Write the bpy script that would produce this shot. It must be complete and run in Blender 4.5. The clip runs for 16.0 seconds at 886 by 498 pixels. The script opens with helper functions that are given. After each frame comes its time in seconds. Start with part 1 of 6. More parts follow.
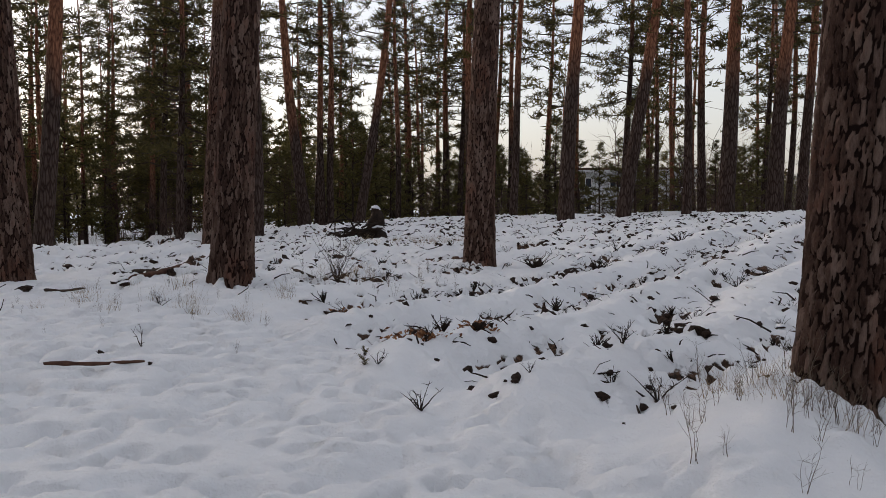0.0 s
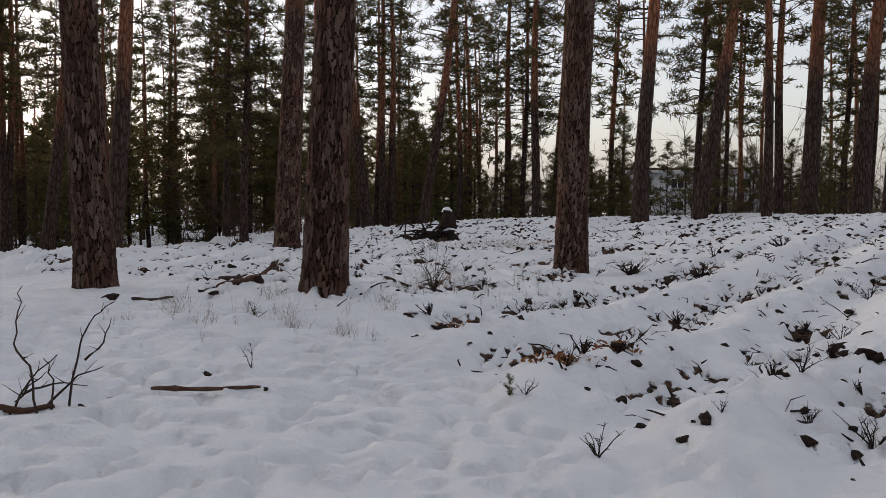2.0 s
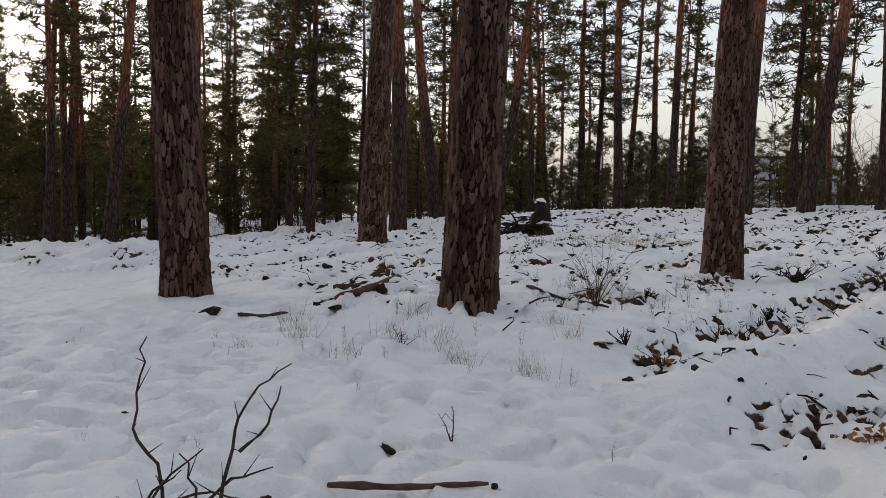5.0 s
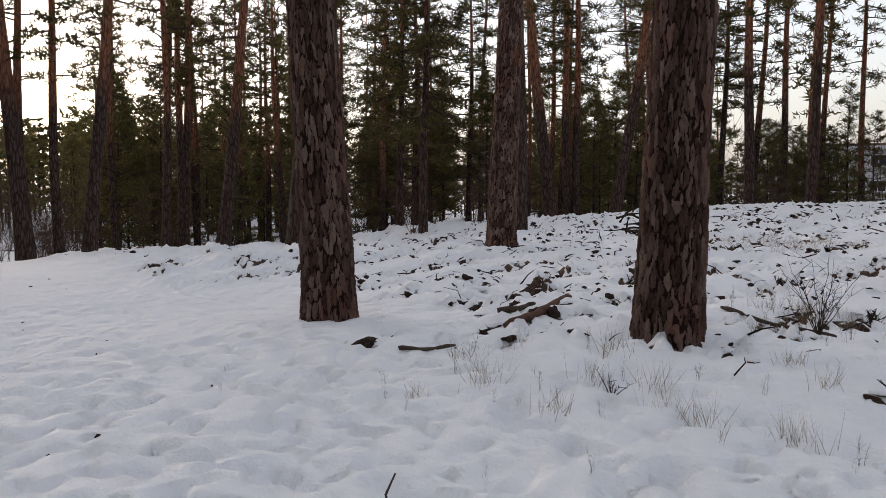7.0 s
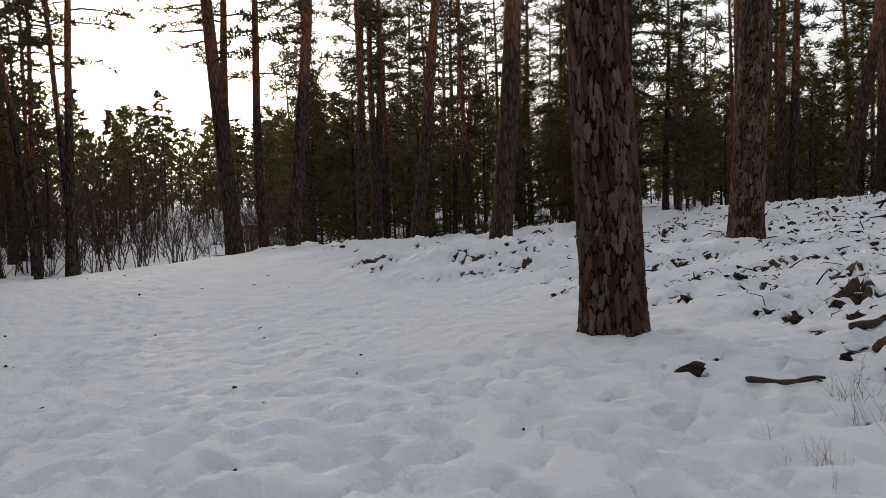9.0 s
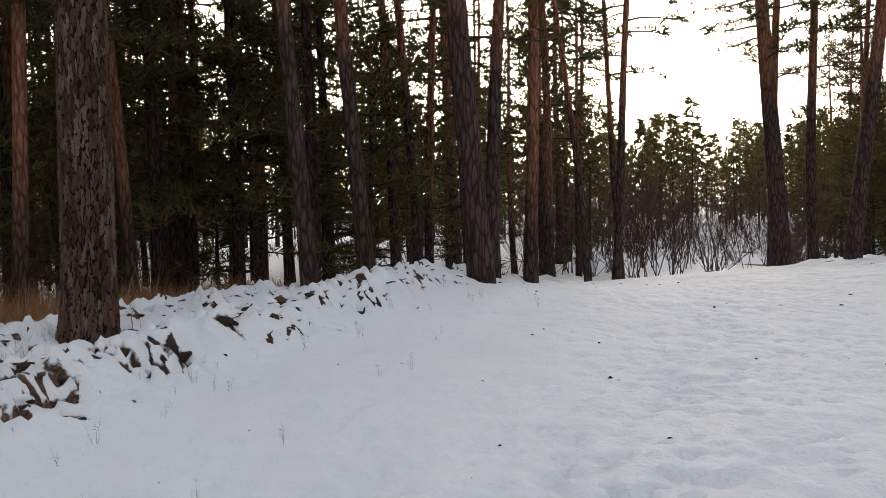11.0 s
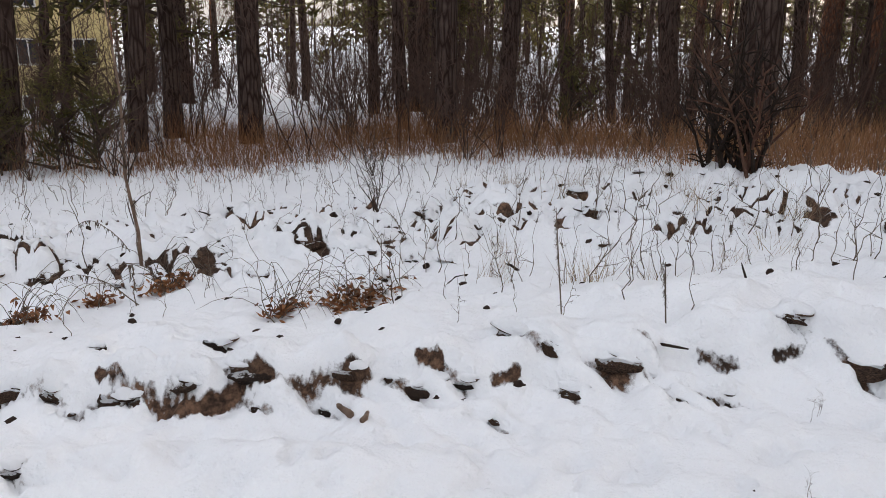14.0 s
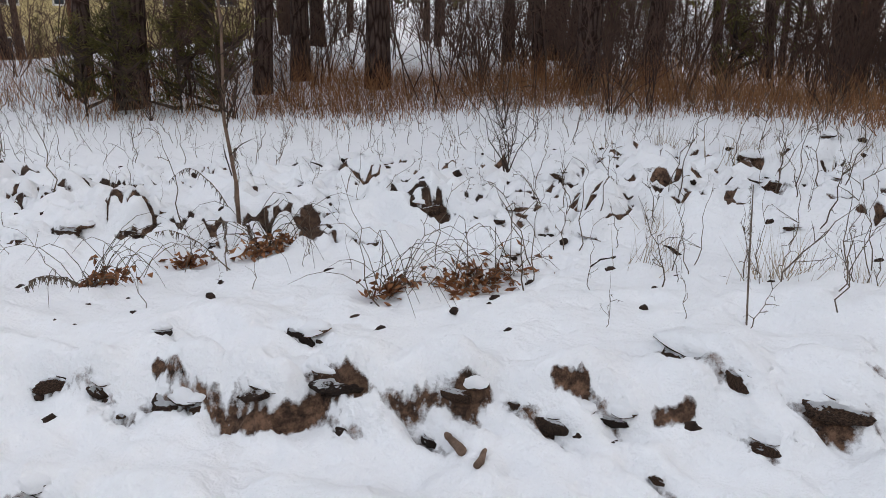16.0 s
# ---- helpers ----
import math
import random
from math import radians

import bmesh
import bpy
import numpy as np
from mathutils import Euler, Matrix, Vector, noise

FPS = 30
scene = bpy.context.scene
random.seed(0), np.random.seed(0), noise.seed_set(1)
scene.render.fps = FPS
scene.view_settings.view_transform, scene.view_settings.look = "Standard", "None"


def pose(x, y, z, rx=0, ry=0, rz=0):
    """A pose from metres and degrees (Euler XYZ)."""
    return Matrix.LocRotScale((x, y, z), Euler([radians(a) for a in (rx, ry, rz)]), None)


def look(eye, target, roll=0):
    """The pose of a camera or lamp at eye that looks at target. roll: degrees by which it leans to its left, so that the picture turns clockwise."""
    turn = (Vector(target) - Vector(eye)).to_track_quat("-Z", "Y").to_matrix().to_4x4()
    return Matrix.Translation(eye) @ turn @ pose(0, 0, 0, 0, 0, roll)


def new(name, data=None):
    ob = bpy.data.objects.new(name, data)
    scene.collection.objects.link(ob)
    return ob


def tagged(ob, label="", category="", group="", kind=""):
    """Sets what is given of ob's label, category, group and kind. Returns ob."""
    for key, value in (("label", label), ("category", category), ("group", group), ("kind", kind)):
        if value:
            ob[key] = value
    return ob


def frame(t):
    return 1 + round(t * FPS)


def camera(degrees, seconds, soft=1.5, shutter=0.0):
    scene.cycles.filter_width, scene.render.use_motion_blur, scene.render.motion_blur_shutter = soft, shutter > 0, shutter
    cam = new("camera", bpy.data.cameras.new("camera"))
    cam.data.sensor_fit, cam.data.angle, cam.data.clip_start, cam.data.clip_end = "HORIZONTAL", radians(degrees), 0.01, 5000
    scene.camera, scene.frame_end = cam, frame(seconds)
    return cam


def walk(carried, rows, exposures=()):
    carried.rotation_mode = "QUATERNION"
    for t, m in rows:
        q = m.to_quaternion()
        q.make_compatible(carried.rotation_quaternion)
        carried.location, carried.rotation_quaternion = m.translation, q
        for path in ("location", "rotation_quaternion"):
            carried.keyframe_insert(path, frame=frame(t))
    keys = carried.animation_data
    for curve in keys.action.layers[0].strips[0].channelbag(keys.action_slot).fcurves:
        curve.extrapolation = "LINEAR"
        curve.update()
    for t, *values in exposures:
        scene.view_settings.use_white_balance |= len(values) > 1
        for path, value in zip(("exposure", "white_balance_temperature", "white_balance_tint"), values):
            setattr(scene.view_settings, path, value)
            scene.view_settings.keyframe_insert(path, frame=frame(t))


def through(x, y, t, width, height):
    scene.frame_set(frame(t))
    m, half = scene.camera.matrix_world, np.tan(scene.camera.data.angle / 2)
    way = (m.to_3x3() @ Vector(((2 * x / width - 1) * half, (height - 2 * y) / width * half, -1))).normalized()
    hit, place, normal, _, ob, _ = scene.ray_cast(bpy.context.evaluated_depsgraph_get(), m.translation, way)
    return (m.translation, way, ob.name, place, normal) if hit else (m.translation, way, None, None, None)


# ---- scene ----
cam = camera(57.4, 16.0, soft=0.85)
SKY = 0.142
EXPOSURES = [(0.0, 1.27, 6300, 14), (2.0, 1.22, 6300, 14), (4.0, 1.34, 6300, 13), (6.5, 1.32, 6300, 12), (7.0, 1.50, 6300, 14), (8.0, 1.36, 6300, 13), (10.5, 1.24, 6350, 10), (11.0, 1.76, 6400, 11),
             (11.5, 1.98, 6450, 12), (12.0, 2.36, 6550, 14), (12.5, 2.42, 6600, 14), (14.0, 2.30, 6500, 13), (16.0, 2.29, 6400, 12)]
METRES, EYE, TILT, LEAN, TURN = 12.0, 1.45, -2.9, -0.3, 0.0
ROWS = [
    (0.0, 0.0, 0.0, 0.0, 0.0, 0.0, -0.0),
    (0.5, -0.0178, 0.0064, 0.0009, 0.01, 0.08, 0.18),
    (1.0, -0.0338, 0.0129, 0.0018, 0.25, 0.06, 0.61),
    (1.5, -0.0475, 0.0386, 0.0036, 2.4, -0.19, 0.2),
    (2.0, -0.0616, 0.0653, 0.0073, 3.43, 0.01, -0.25),
    (2.5, -0.0868, 0.0892, 0.0089, 3.52, 0.07, -0.78),
    (3.0, -0.1046, 0.1149, 0.0078, 3.51, -0.05, -0.01),
    (3.5, -0.1196, 0.1473, 0.0149, 4.56, -0.23, -1.0),
    (4.0, -0.1412, 0.1766, 0.0169, 5.2, -0.3, -1.08),
    (6.5, -0.2342, 0.2881, 0.0324, 11.31, -1.7, -0.38),
    (7.0, -0.2581, 0.3156, 0.0369, 13.38, -1.34, -0.2),
    (7.5, -0.289, 0.3429, 0.039, 13.89, -1.32, -0.33),
    (8.0, -0.313, 0.3639, 0.0378, 14.52, -1.69, -0.12),
    (10.5, -0.4652, 0.4297, 0.0421, 52.26, -1.46, -0.21),
    (11.0, -0.4816, 0.418, 0.0406, 60.87, -1.62, -0.77),
    (11.5, -0.5046, 0.4121, 0.0387, 75.22, -2.74, -0.09),
    (12.0, -0.5283, 0.4102, 0.0389, 90.55, -4.58, -0.69),
    (12.5, -0.5418, 0.4011, 0.0354, 104.86, -7.89, -2.07),
    (13.0, -0.5577, 0.3818, 0.0332, 115.45, -9.45, -2.05),
    (13.5, -0.5751, 0.3675, 0.0287, 124.64, -13.07, -1.97),
    (14.0, -0.5943, 0.3552, 0.0259, 130.99, -17.23, -3.19),
    (14.5, -0.6053, 0.3404, 0.0224, 134.7, -19.13, -3.77),
    (15.0, -0.6191, 0.3246, 0.0196, 135.81, -19.52, -2.85),
    (15.5, -0.6359, 0.3127, 0.0168, 137.55, -20.25, -3.35),
    (16.0, -0.6487, 0.2973, 0.0104, 140.28, -21.18, -3.23),
]
walk(cam, [(t, pose(0, 0, EYE, TILT, LEAN, TURN) @ pose(METRES * x, METRES * y, METRES * z, 90 + pitch, roll, yaw)) for t, x, y, z, yaw, pitch, roll in ROWS],
     EXPOSURES)

# ---- light: a hazy bright sky, the low sun behind the wood ----
SUN_AZ, SUN_EL = 62.0, 10.0          # degrees to the left of ahead, and up
world = bpy.data.worlds.new("winter_sky")
scene.world = world
world.use_nodes = True
wn = world.node_tree
sky = wn.nodes.new("ShaderNodeTexSky")
sky.sky_type = "NISHITA"
sky.sun_disc = False
sky.sun_elevation = radians(SUN_EL)
sky.sun_rotation = radians(-SUN_AZ)
sky.altitude, sky.air_density, sky.dust_density, sky.ozone_density = 0, 1.0, 4.0, 1.0
haze = wn.nodes.new("ShaderNodeHueSaturation")
haze.inputs["Saturation"].default_value = 0.65
wn.links.new(sky.outputs[0], haze.inputs["Color"])
veil = wn.nodes.new("ShaderNodeMix")         # thin even cloud over the clear sky
veil.data_type = "RGBA"
veil.inputs[0].default_value = 0.35
veil.inputs[7].default_value = (2.92, 2.76, 2.60, 1)
wn.links.new(haze.outputs[0], veil.inputs[6])
wn.links.new(veil.outputs[2], wn.nodes["Background"].inputs[0])
wn.nodes["Background"].inputs[1].default_value = SKY
sun = new("sun", bpy.data.lights.new("sun", "SUN"))
sun.data.energy, sun.data.angle, sun.data.color = 0.4, radians(45), (1.0, 0.86, 0.72)
sx, sy = -math.sin(radians(SUN_AZ)), math.cos(radians(SUN_AZ))
sun.matrix_world = look((0, 0, 30), (-sx * 50, -sy * 50, 30 - 50 * math.tan(radians(SUN_EL))))


# ---- materials ----
class Nodes:
    """A material's node tree, with short calls."""

    def __init__(self, name):
        self.m = bpy.data.materials.new(name)
        self.m.use_nodes = True
        self.t = self.m.node_tree
        self.b = self.t.nodes["Principled BSDF"]

    def add(self, kind, **inputs):
        n = self.t.nodes.new(kind)
        for k, v in inputs.items():
            self.put(n, k.replace("_", " "), v)
        return n

    def put(self, n, key, v):
        if isinstance(v, bpy.types.NodeSocket):
            self.t.links.new(v, n.inputs[key])
        else:
            n.inputs[key].default_value = v

    def coords(self, scale=(1, 1, 1), which="Object"):
        tc = self.add("ShaderNodeTexCoord")
        mp = self.add("ShaderNodeMapping", Scale=scale)
        self.t.links.new(tc.outputs[which], mp.inputs["Vector"])
        return mp.outputs[0]

    def noise(self, vec, scale, detail=4, rough=0.6):
        return self.add("ShaderNodeTexNoise", Vector=vec, Scale=scale, Detail=detail, Roughness=rough).outputs["Fac"]

    def ramp(self, fac, *stops):
        n = self.t.nodes.new("ShaderNodeValToRGB")
        while len(n.color_ramp.elements) < len(stops):
            n.color_ramp.elements.new(0.5)
        for e, (p, col) in zip(n.color_ramp.elements, stops):
            e.position = p
            e.color = (*col, 1) if not isinstance(col, (int, float)) else (col, col, col, 1)
        self.t.links.new(fac, n.inputs[0])
        return n.outputs[0]

    def mix(self, fac, a, b):
        n = self.t.nodes.new("ShaderNodeMix")
        n.data_type = "RGBA"
        for s, v in ((0, fac), (6, a), (7, b)):
            if isinstance(v, bpy.types.NodeSocket):
                self.t.links.new(v, n.inputs[s])
            else:
                n.inputs[s].default_value = (*v, 1) if isinstance(v, tuple) else v
        return n.outputs[2]

    def math(self, op, a, b=0.0):
        n = self.t.nodes.new("ShaderNodeMath")
        n.operation = op
        for s, v in ((0, a), (1, b)):
            if isinstance(v, bpy.types.NodeSocket):
                self.t.links.new(v, n.inputs[s])
            else:
                n.inputs[s].default_value = v
        return n.outputs[0]

    def bump(self, height, strength, distance):
        n = self.add("ShaderNodeBump", Height=height, Strength=strength, Distance=distance)
        self.t.links.new(n.outputs[0], self.b.inputs["Normal"])

    def done(self, colour, rough=0.8, spec=0.3):
        self.put(self.b, "Base Color", (*colour, 1) if isinstance(colour, tuple) else colour)
        self.put(self.b, "Roughness", rough)
        self.put(self.b, "Specular IOR Level", spec)
        return self.m


def snow_over_soil(name, bare_from, bare_to, ragged, grit, soil_a=(0.016, 0.010, 0.007), soil_b=(0.062, 0.038, 0.026), gaps=False):
    """Snow that has slid off where the surface is steep and shows the turned earth."""
    n = Nodes(name)
    v = n.coords(which="Object")
    geo = n.add("ShaderNodeNewGeometry")
    sep = n.add("ShaderNodeSeparateXYZ", Vector=geo.outputs["Normal"])
    grain = n.noise(v, 9.0, 5)
    steep = n.math("ADD", sep.outputs[2], n.math("MULTIPLY", n.math("SUBTRACT", grain, 0.5), ragged))
    cover = n.ramp(steep, (bare_from, 0.0), (bare_to, 1.0))
    if gaps:
        att = n.add("ShaderNodeAttribute")
        att.attribute_name = "gap"
        torn = n.math("ADD", att.outputs["Fac"], n.math("MULTIPLY", n.math("SUBTRACT", n.noise(v, 17.0, 6, 0.7), 0.5), 0.27))
        cover = n.math("MULTIPLY", cover, n.ramp(torn, (0.50, 1.0), (0.56, 0.0)))
    big = n.noise(v, 0.6, 3)
    snow = n.mix(big, (0.71, 0.72, 0.74), (0.79, 0.795, 0.80))
    info = n.add("ShaderNodeObjectInfo")
    dark = n.ramp(n.noise(v, 24.0, 8, 0.78), (0.40, soil_a), (0.62, soil_b))
    pale = n.ramp(n.noise(v, 20.0, 8, 0.78), (0.36, (0.012, 0.008, 0.006)), (0.47, (0.076, 0.042, 0.026)), (0.62, (0.23, 0.132, 0.082)))
    soil = n.mix(n.ramp(n.noise(v, 0.7, 3) if gaps else info.outputs["Random"], (0.40 if gaps else 0.15, 0.0), (0.56 if gaps else 0.6, 0.9)), dark, pale)
    n.put(n.b, "Subsurface Weight", 0.0)
    fine = n.math("ADD", n.noise(v, 30.0, 4), n.math("MULTIPLY", n.noise(v, 8.0, 4, 0.65), 2.6))
    crumbly = n.math("MULTIPLY", n.noise(v, 26.0, 8, 0.8), n.math("MULTIPLY", n.math("SUBTRACT", 1.0, cover), 5.0))
    n.bump(n.math("ADD", fine, crumbly), grit, 0.022)
    return n.done(n.mix(cover, soil, snow), n.ramp(cover, (0.0, 0.9), (1.0, 0.65)), 0.25)


M_SNOW = snow_over_soil("snow_over_turned_earth", 0.28, 0.34, 0.30, 0.55, gaps=True)
M_FRESH = snow_over_soil("fresh_snow", -0.99, -0.98, 0.0, 0.4)
M_CLOD = snow_over_soil("snow_capped_soil", 0.91, 0.93, 0.35, 1.0)


def bark_near():
    """Old pine bark: flat grey-brown plates with dark ragged fissures between them, and rusty patches where plates have flaked off."""
    n = Nodes("pine_bark_plates")
    v = n.coords((1, 1, 0.35))
    att = n.add("ShaderNodeAttribute")
    att.attribute_name = "plate"
    plate = att.outputs["Fac"]
    own = n.add("ShaderNodeAttribute")
    own.attribute_name = "tone"
    grain = n.noise(v, 16.0, 6, 0.7)
    flake = n.noise(n.coords((1, 1, 0.30)), 46.0, 6, 0.75)
    lines = n.noise(n.coords((1, 1, 0.16)), 30.0, 4, 0.6)
    mixed = n.math("ADD", n.math("MULTIPLY", own.outputs["Fac"], 0.42), n.math("MULTIPLY", flake, 0.62))
    top = n.ramp(mixed, (0.28, (0.038, 0.020, 0.015)), (0.52, (0.104, 0.062, 0.047)), (0.80, (0.245, 0.172, 0.138)))
    rusty = n.ramp(n.math("ADD", n.noise(n.coords((1, 1, 0.6)), 2.4, 4), n.math("MULTIPLY", own.outputs["Fac"], 0.16)), (0.62, 0.0), (0.76, 0.6))
    top = n.mix(rusty, top, n.mix(flake, (0.055, 0.017, 0.010), (0.23, 0.088, 0.052)))
    deep = n.mix(n.noise(v, 2.2, 3), (0.010, 0.006, 0.005), (0.030, 0.014, 0.010))
    worn = n.math("ADD", plate, n.math("MULTIPLY", n.math("SUBTRACT", n.math("ADD", n.math("MULTIPLY", flake, 0.6), n.math("MULTIPLY", lines, 0.4)), 0.5), 0.7))
    col = n.mix(n.ramp(worn, (0.16, 0.0), (0.40, 1.0)), deep, top)
    z = n.add("ShaderNodeSeparateXYZ", Vector=n.coords((1, 1, 1)))
    up = n.math("ADD", z.outputs[2], n.math("MULTIPLY", n.math("SUBTRACT", n.noise(n.coords((1.5, 1.5, 0.4)), 1.0, 3), 0.5), 4.0))
    high = n.ramp(n.math("MULTIPLY", up, 0.1), (0.6, 0.0), (0.72, 1.0))
    col = n.mix(high, col, n.mix(grain, (0.13, 0.058, 0.032), (0.26, 0.125, 0.068)))
    n.bump(n.math("ADD", n.math("ADD", grain, lines), n.math("MULTIPLY", flake, 1.8)), 0.9, 0.016)
    return n.done(col, 0.92, 0.12)


def bark_far():
    """Bark of the wood's trunks: grey and scaly below, orange and papery above the height kept in the object's colour."""
    n = Nodes("pine_bark")
    v = n.coords((1, 1, 0.22))
    cells = n.add("ShaderNodeTexVoronoi", Vector=v, Scale=11.0)
    cells.feature = "DISTANCE_TO_EDGE"
    grain = n.noise(v, 18.0, 5, 0.7)
    low = n.mix(n.ramp(cells.outputs["Distance"], (0.02, 0.0), (0.22, 1.0)), (0.026, 0.015, 0.012), n.ramp(grain, (0.3, (0.045, 0.030, 0.025)), (0.7, (0.105, 0.074, 0.060))))
    info = n.add("ShaderNodeObjectInfo")
    z = n.add("ShaderNodeSeparateXYZ", Vector=n.coords((1, 1, 1)))
    hz = n.add("ShaderNodeSeparateColor", Color=info.outputs["Color"])
    wob = n.math("MULTIPLY", n.math("SUBTRACT", n.noise(n.coords((1.2, 1.2, 0.35)), 1.0, 3), 0.5), 5.0)
    over = n.math("SUBTRACT", n.math("ADD", z.outputs[2], wob), n.math("MULTIPLY", hz.outputs[0], 10.0))
    high = n.ramp(n.math("ADD", n.math("MULTIPLY", over, 0.2), 0.5), (0.3, 0.0), (0.75, 1.0))
    flaky = n.ramp(n.math("ADD", grain, n.math("MULTIPLY", n.ramp(cells.outputs["Distance"], (0.0, 0.0), (0.2, 1.0)), 0.25)), (0.42, (0.075, 0.030, 0.019)), (0.62, (0.17, 0.072, 0.041)), (0.85, (0.30, 0.140, 0.080)))
    col = n.mix(high, low, flaky)
    n.bump(n.math("ADD", grain, n.ramp(cells.outputs["Distance"], (0.0, 0.0), (0.25, 1.0))), 0.7, 0.02)
    return n.done(col, 0.92, 0.12)


def island_shades(name, *stops, rough=0.7, spec=0.25, through=0.0):
    n = Nodes(name)
    geo = n.add("ShaderNodeNewGeometry")
    info = n.add("ShaderNodeObjectInfo")
    mixed = n.math("ADD", n.math("MULTIPLY", geo.outputs["Random Per Island"], 0.7), n.math("MULTIPLY", info.outputs["Random"], 0.3))
    colour = n.ramp(mixed, *stops)
    if through:
        back = n.add("ShaderNodeBsdfTranslucent", Color=colour)
        both = n.add("ShaderNodeMixShader", Fac=through)
        n.t.links.new(n.b.outputs[0], both.inputs[1])
        n.t.links.new(back.outputs[0], both.inputs[2])
        n.t.links.new(both.outputs[0], n.t.nodes["Material Output"].inputs["Surface"])
    return n.done(colour, rough, spec)


def streaked(name, a, b, scale=12.0, stretch=(1, 1, 1), rough=0.9):
    n = Nodes(name)
    v = n.coords(stretch)
    g = n.noise(v, scale, 6, 0.7)
    n.bump(g, 0.5, 0.01)
    return n.done(n.ramp(g, (0.3, a), (0.7, b)), rough, 0.15)


M_SOIL = streaked("bare_dark_earth", (0.008, 0.006, 0.005), (0.052, 0.032, 0.023), 14)
M_BARK = bark_near()
M_PINE = bark_far()
M_NEEDLE = island_shades("pine_needles", (0.0, (0.038, 0.034, 0.012)), (0.5, (0.080, 0.067, 0.022)), (1.0, (0.150, 0.117, 0.038)), through=0.4)
M_NEEDLE_YOUNG = island_shades("young_pine_needles", (0.0, (0.057, 0.053, 0.017)), (0.6, (0.110, 0.096, 0.031)), (1.0, (0.19, 0.152, 0.048)), through=0.4)
M_TWIG = streaked("bare_twig_bark", (0.030, 0.022, 0.017), (0.085, 0.060, 0.045), 8)
M_ROOT = streaked("black_wet_root", (0.010, 0.008, 0.007), (0.045, 0.030, 0.022), 10)
M_THICKET = streaked("thicket_twigs", (0.040, 0.025, 0.020), (0.115, 0.070, 0.053), 3)
M_STRAW = island_shades("dry_brown_grass", (0.0, (0.14, 0.060, 0.029)), (0.5, (0.32, 0.157, 0.071)), (1.0, (0.50, 0.305, 0.16)), rough=0.85)
M_WEED = island_shades("dry_weed", (0.0, (0.05, 0.037, 0.029)), (1.0, (0.19, 0.145, 0.105)), rough=0.85)
M_RUST = island_shades("rust_coloured_leaves", (0.0, (0.11, 0.042, 0.020)), (0.5, (0.24, 0.100, 0.042)), (1.0, (0.40, 0.21, 0.10)), rough=0.8)
M_HAY = island_shades("pale_dry_grass", (0.0, (0.16, 0.11, 0.065)), (1.0, (0.42, 0.32, 0.20)), rough=0.85)
M_STICK = streaked("reddish_barkless_wood", (0.045, 0.022, 0.016), (0.14, 0.075, 0.050), 10)
M_WOOD = streaked("weathered_wood", (0.07, 0.045, 0.032), (0.24, 0.165, 0.12), 10, (1, 1, 1))


# ---- mesh building ----
class Build:
    """Collects vertices and faces of one mesh."""

    def __init__(self):
        self.v, self.f = [], []

    def tube(self, pts, radii, sides=5, close=True):
        pts = [Vector(p) for p in pts]
        start = len(self.v)
        for i, p in enumerate(pts):
            d = (pts[min(i + 1, len(pts) - 1)] - pts[max(i - 1, 0)]).normalized()
            a = d.orthogonal().normalized() if abs(d.z) < 0.9 else (Vector((1, 0, 0)) - d * d.x).normalized()
            b = d.cross(a)
            for k in range(sides):
                w = 2 * math.pi * k / sides
                self.v.append(p + (a * math.cos(w) + b * math.sin(w)) * radii[i])
        for i in range(len(pts) - 1):
            for k in range(sides):
                q = (k + 1) % sides
                self.f.append((start + i * sides + k, start + i * sides + q, start + (i + 1) * sides + q, start + (i + 1) * sides + k))
        if close:
            self.f.append(tuple(start + k for k in reversed(range(sides))))
            self.f.append(tuple(start + (len(pts) - 1) * sides + k for k in range(sides)))

    def blade(self, a, b, width):
        """A thin needle or grass leaf from a to b: two crossed slivers' worth of thickness in one narrow prism."""
        a, b = Vector(a), Vector(b)
        d = (b - a)
        s = d.orthogonal().normalized() * width
        s2 = d.cross(s).normalized() * width
        i = len(self.v)
        self.v += [a + s * 0.5, a - s * 0.5, b, a + s2 * 0.6]
        self.f += [(i, i + 1, i + 2), (i + 1, i + 3, i + 2)]

    def mesh(self, name, material, smooth=True):
        me = bpy.data.meshes.new(name)
        me.from_pydata([tuple(p) for p in self.v], [], self.f)
        me.materials.append(material)
        me.update()
        if smooth:
            me.shade_smooth()
        return me


def part(name, data, parent, label=""):
    ob = new(name, data)
    ob.parent = parent
    return tagged(ob, label)


def thing(name, x, y, z, label, category, group="", kind="", turn=0.0):
    ob = new(name)
    ob.empty_display_size = 0.1
    ob.matrix_world = pose(x, y, z, 0, 0, turn)
    return tagged(ob, label, category, group, kind)


R = random.Random(7)


def rnd(a, b):
    return R.uniform(a, b)


# ---- the ground ----
def lattice(ix, iy, seed):
    h = (ix.astype(np.int64) * 374761393 + iy.astype(np.int64) * 668265263 + seed * 974711) & 0x7FFFFFFF
    h = ((h ^ (h >> 13)) * 1274126177) & 0x7FFFFFFF
    return ((h ^ (h >> 16)) & 0xFFFF) / 65535.0


